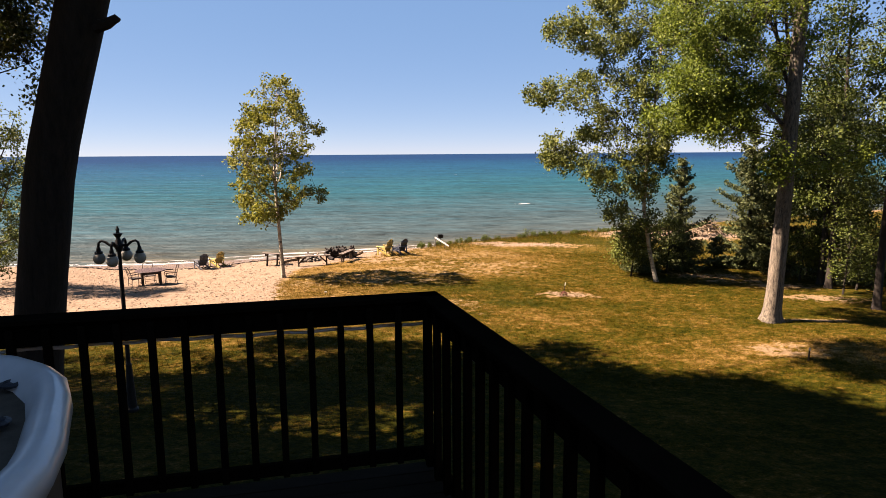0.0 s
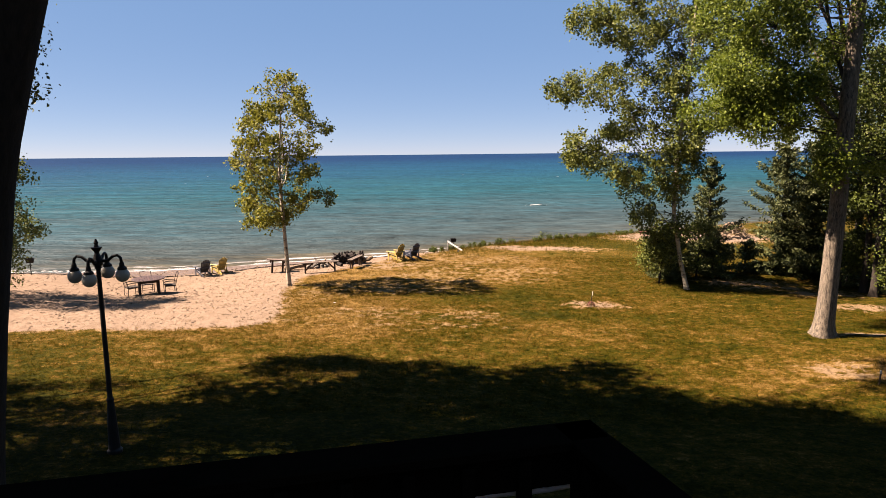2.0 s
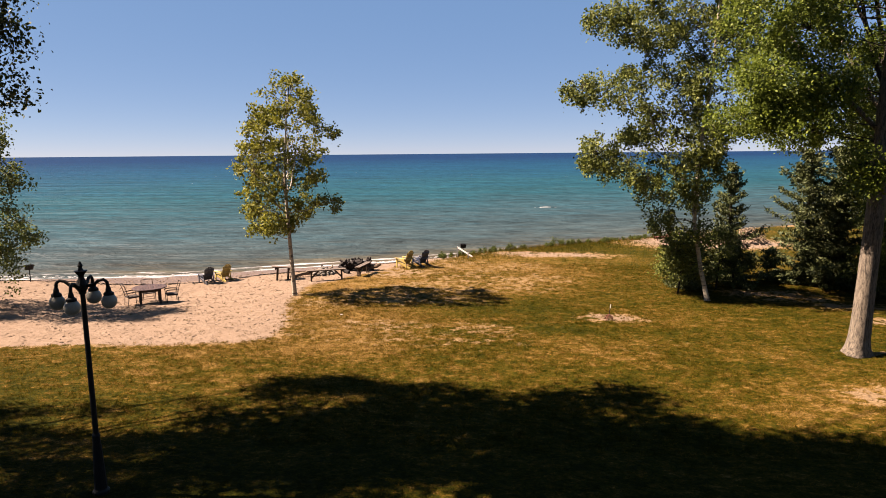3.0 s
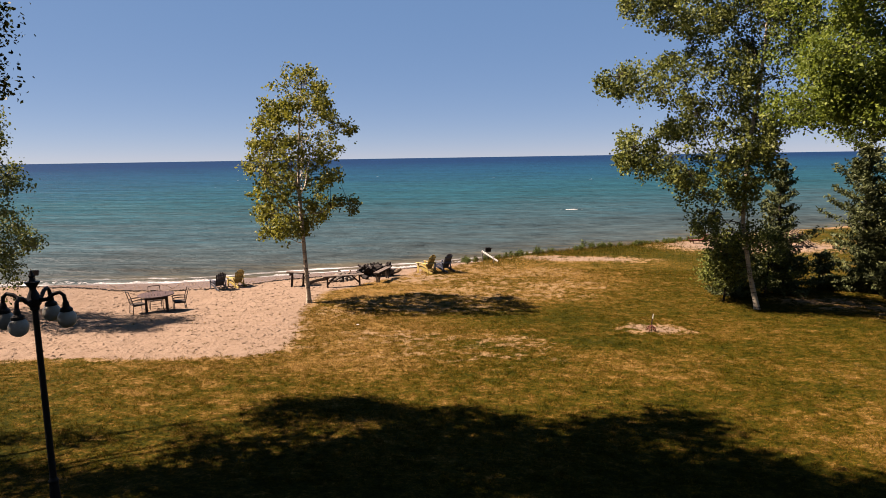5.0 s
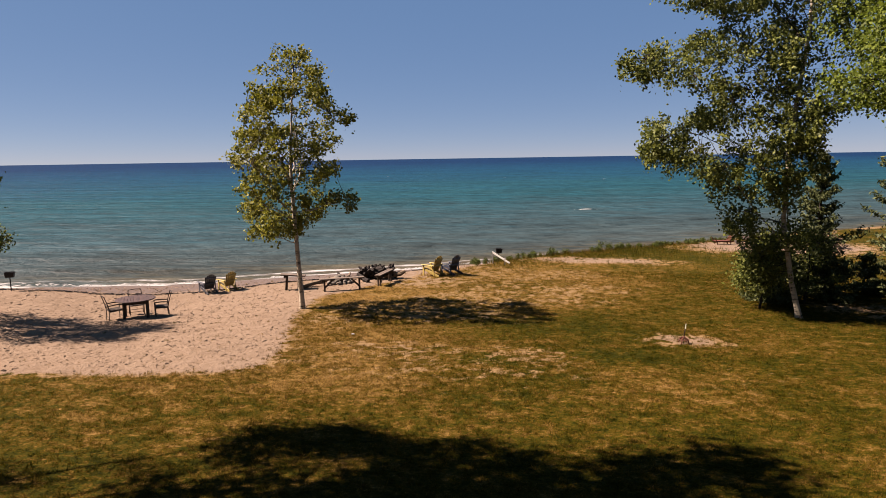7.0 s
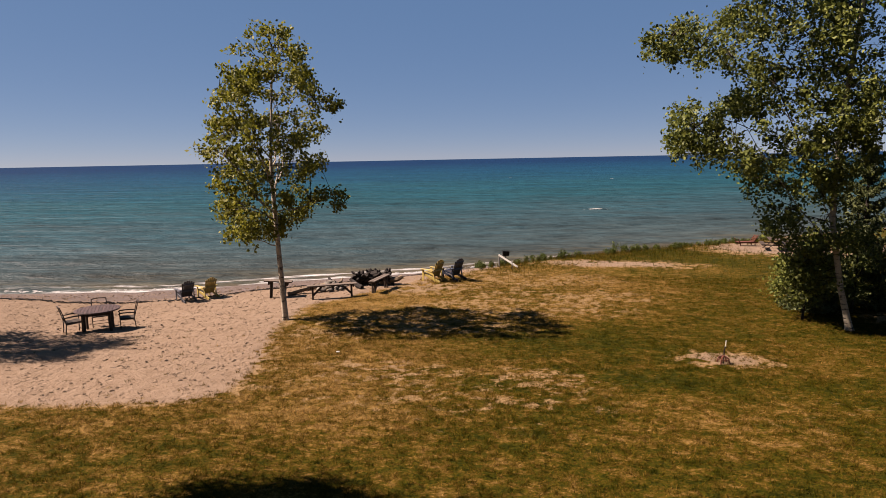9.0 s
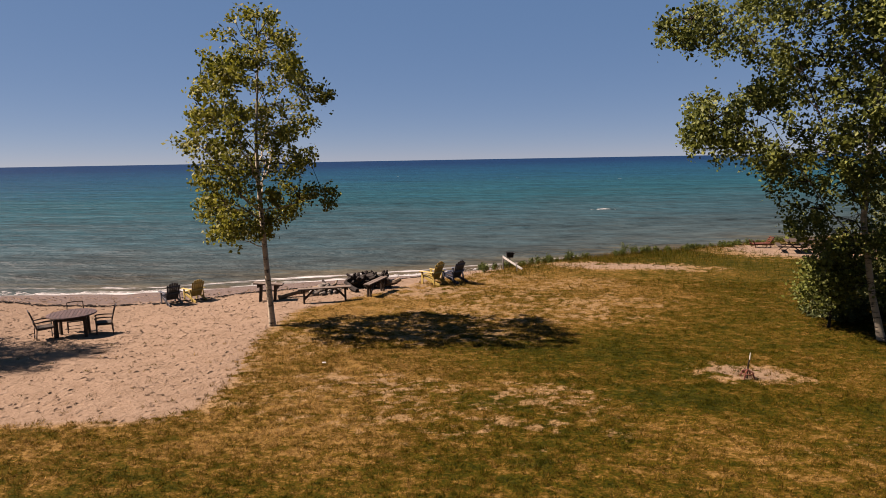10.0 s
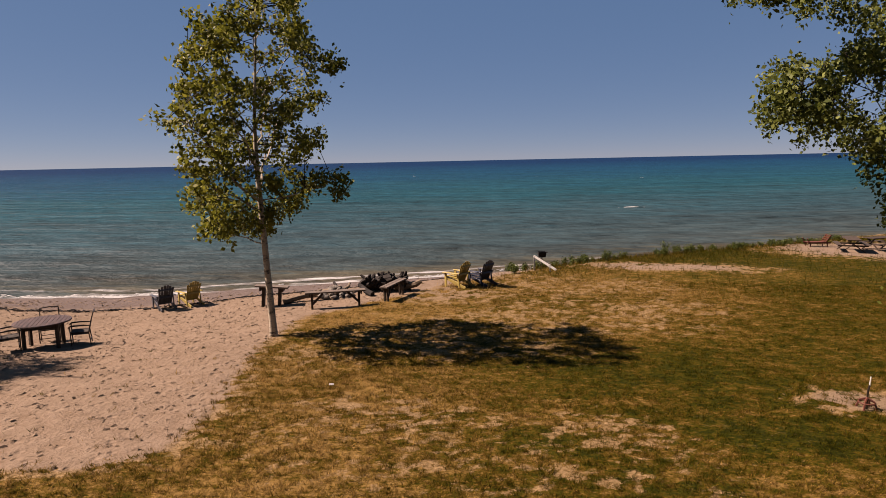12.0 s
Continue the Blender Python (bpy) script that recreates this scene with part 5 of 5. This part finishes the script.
# leafy weeds on the bank
wr = random.Random(77)
spots = [(2.9, 50.6, 0.55), (6.6, 54.0, 0.8), (7.0, 53.4, 0.6), (-2.1, 46.6, 0.4), (-1.9, 44.9, 0.35)]
while len(spots) < 90:
    sx = wr.uniform(-2.5, 19)
    spots.append((sx, float(shore(sx)) - wr.uniform(0.7, 3.0), wr.uniform(0.16, 0.40) * (1.2 if 0 < sx < 8 else 0.9)))
for k, (wx, wy, wh) in enumerate(spots):
    rng = np.random.default_rng(200 + k)
    weed = thing("weed", on_ground(wx, wy), "leafy green weed growing on the grassy bank", "plant", "bank weeds")
    bm = bmesh.new()
    cen = []
    for j in range(7):
        a = rng.uniform(0, 6.28)
        tip = np.array((math.cos(a) * 0.25 * wh, math.sin(a) * 0.25 * wh, wh * rng.uniform(0.7, 1.1)))
        tube([(0, 0, -0.03), tip * 0.5 + np.array((0, 0, 0.05)), tip], [0.008, 0.006, 0.003], 4, bm)
        s = rng.uniform(0.3, 1.0, 40)[:, None]
        cen.append(tip * s + rng.normal(size=(40, 3)) * 0.07)
    part("stems", bm, MAT_LEAF_WOOD, weed)
    tagged(quads_object("leaves", leaf_quads(np.concatenate(cen), 0.06), MAT_LEAF_WOOD, weed), kind="stuff")


def foam_patches(offset, width, x0, x1, seed, count, rise, breaks, size=1.0):
    """Ragged little sheets and curls of foam strung along the shore."""
    fr = random.Random(seed)
    bm = bmesh.new()
    while count:
        x = fr.uniform(x0, x1)
        if noise.noise((x * 0.22, seed, 7)) < breaks:
            continue
        count -= 1
        yy = float(shore(x)) + offset + 0.6 * noise.noise((x * 0.16, seed, 2)) + 0.2 * noise.noise((x * 1.1, seed, 3)) + fr.gauss(0, width * 0.3)
        z0 = max(float(waves(x, yy)), ground_z(x, yy)) + 0.015
        a, b = fr.uniform(0.12, 0.5) * size, fr.uniform(0.04, 0.13) * (1 + width) * size
        top = bm.verts.new((x, yy, z0 + rise * fr.uniform(0.4, 1.3)))
        ring = []
        for k in range(9):
            t = 2 * math.pi * k / 9
            w = fr.uniform(0.6, 1.25)
            ring.append(bm.verts.new((x + a * w * math.cos(t), yy + b * w * math.sin(t) + 0.3 * a * math.cos(t), z0)))
        for k in range(9):
            bm.faces.new((ring[k], ring[(k + 1) % 9], top))
    return bm


def foam_ribbon(name, lo, hi, x0, x1, heavy, label):
    """A sheet of wash that follows the water's edge, thickest along its middle."""
    xs, us = np.arange(x0, x1, 0.25), np.linspace(0, 1, 11)
    X, U = np.meshgrid(xs, us, indexing="ij")
    swing = 0.5 * value_noise(0.30 * X + 11, 0 * X + lo * 7) + 0.25 * value_noise(1.1 * X + 5, 0 * X + lo * 9)
    Y = shore(X) + lo + (hi - lo) * U + swing - 0.35
    Z = np.maximum(waves(X, Y), height(X, Y)) + 0.02
    q = np.stack([np.stack([g[:-1, :-1], g[1:, :-1], g[1:, 1:], g[:-1, 1:]], -1) for g in (X, Y, Z)], -1).reshape(-1, 4, 3)
    thick = heavy - 0.5 * np.abs(2 * U - 1) ** 1.6
    t4 = np.stack([thick[:-1, :-1], thick[1:, :-1], thick[1:, 1:], thick[:-1, 1:]], -1).reshape(-1)
    ob = quads_object(name, q, MAT_WASH)
    ob.data.attributes.new("thick", "FLOAT", "POINT").data.foreach_set("value", t4.astype(np.float32))
    return tagged(ob, label, "foam", kind="stuff")


foam_ribbon("shore_foam", -0.9, 0.7, -45, 2, 0.69, "thin white wash where small waves reach the sand")
foam_ribbon("breaking_wave", 0.7, 2.0, -45, 4, 0.60, "low broken white breaker just off the beach")
foam = link_mesh("wave_curls", foam_patches(0.35, 0.6, -45, 2, 1, 260, 0.03, -0.05, 0.40), MAT_FOAM)
tagged(foam, "small white curls of foam along the water's edge", "foam", kind="stuff")

# whitecaps further out
bm = bmesh.new()
r = random.Random(12)
crests = [(r.uniform(-110, 120), r.uniform(75, 300), r.uniform(0.5, 1.5), 0.16) for _ in range(7)] + [(10.1, 92.0, 3.0, 0.22)]
for wx, wy, wl, ww in crests:
    row = [[bm.verts.new((wx + wl * (u - 0.5), wy + v * ww * (1 - (2 * u - 1) ** 2) + 0.15 * wl * noise.noise((u * 5, v, wx)), WATER_Z + 0.1 + 0.025 * wl * (v == 0.5) * (1 - (2 * u - 1) ** 2))) for v in (0, 0.5, 1)] for u in np.linspace(0, 1, 11)]
    for a, b in zip(row, row[1:]):
        for k in range(2):
            bm.faces.new((a[k], b[k], b[k + 1], a[k + 1]))
caps = link_mesh("whitecaps", bm, MAT_FOAM)
tagged(caps, "scattered white wave crests on the lake", "foam", kind="stuff")

# dark drift line of twigs and weed left on the wet sand
bm = bmesh.new()
r = random.Random(4)
for _ in range(1000):
    x = r.uniform(-40, -4)
    y = float(shore(x)) - float(wet_width(x)) - 0.1 - r.gauss(0, 0.10) - 0.7 * noise.noise((x * 0.35, 5, 1)) - 0.25 * noise.noise((x * 1.3, 8, 1))
    L = r.uniform(0.05, 0.3)
    a = r.gauss(0.3, 0.5)
    z = ground_z(x, y) + 0.02
    d = Vector((math.cos(a), math.sin(a), 0)) * L / 2
    tube([Vector((x, y, z)) - d, Vector((x, y, z + 0.02)), Vector((x, y, z)) + d], [0.010, 0.024, 0.008], 4, bm)
drift = link_mesh("drift_line", bm, MAT_DRIFT)
tagged(drift, "dark drift line of twigs and weed on the sand", "driftwood", kind="stuff")

# a scrap of pale litter on the grass
scrap = link_mesh("stone_chip", box((0.11, 0.07, 0.025), pose(0, 0, 0.03, 6, 4), 0.008), MAT_WHITE)
scrap.matrix_world = on_ground(-5.55, 28.95, 20, 0.02)
tagged(scrap, "small pale flat scrap lying on the lawn", "scrap")
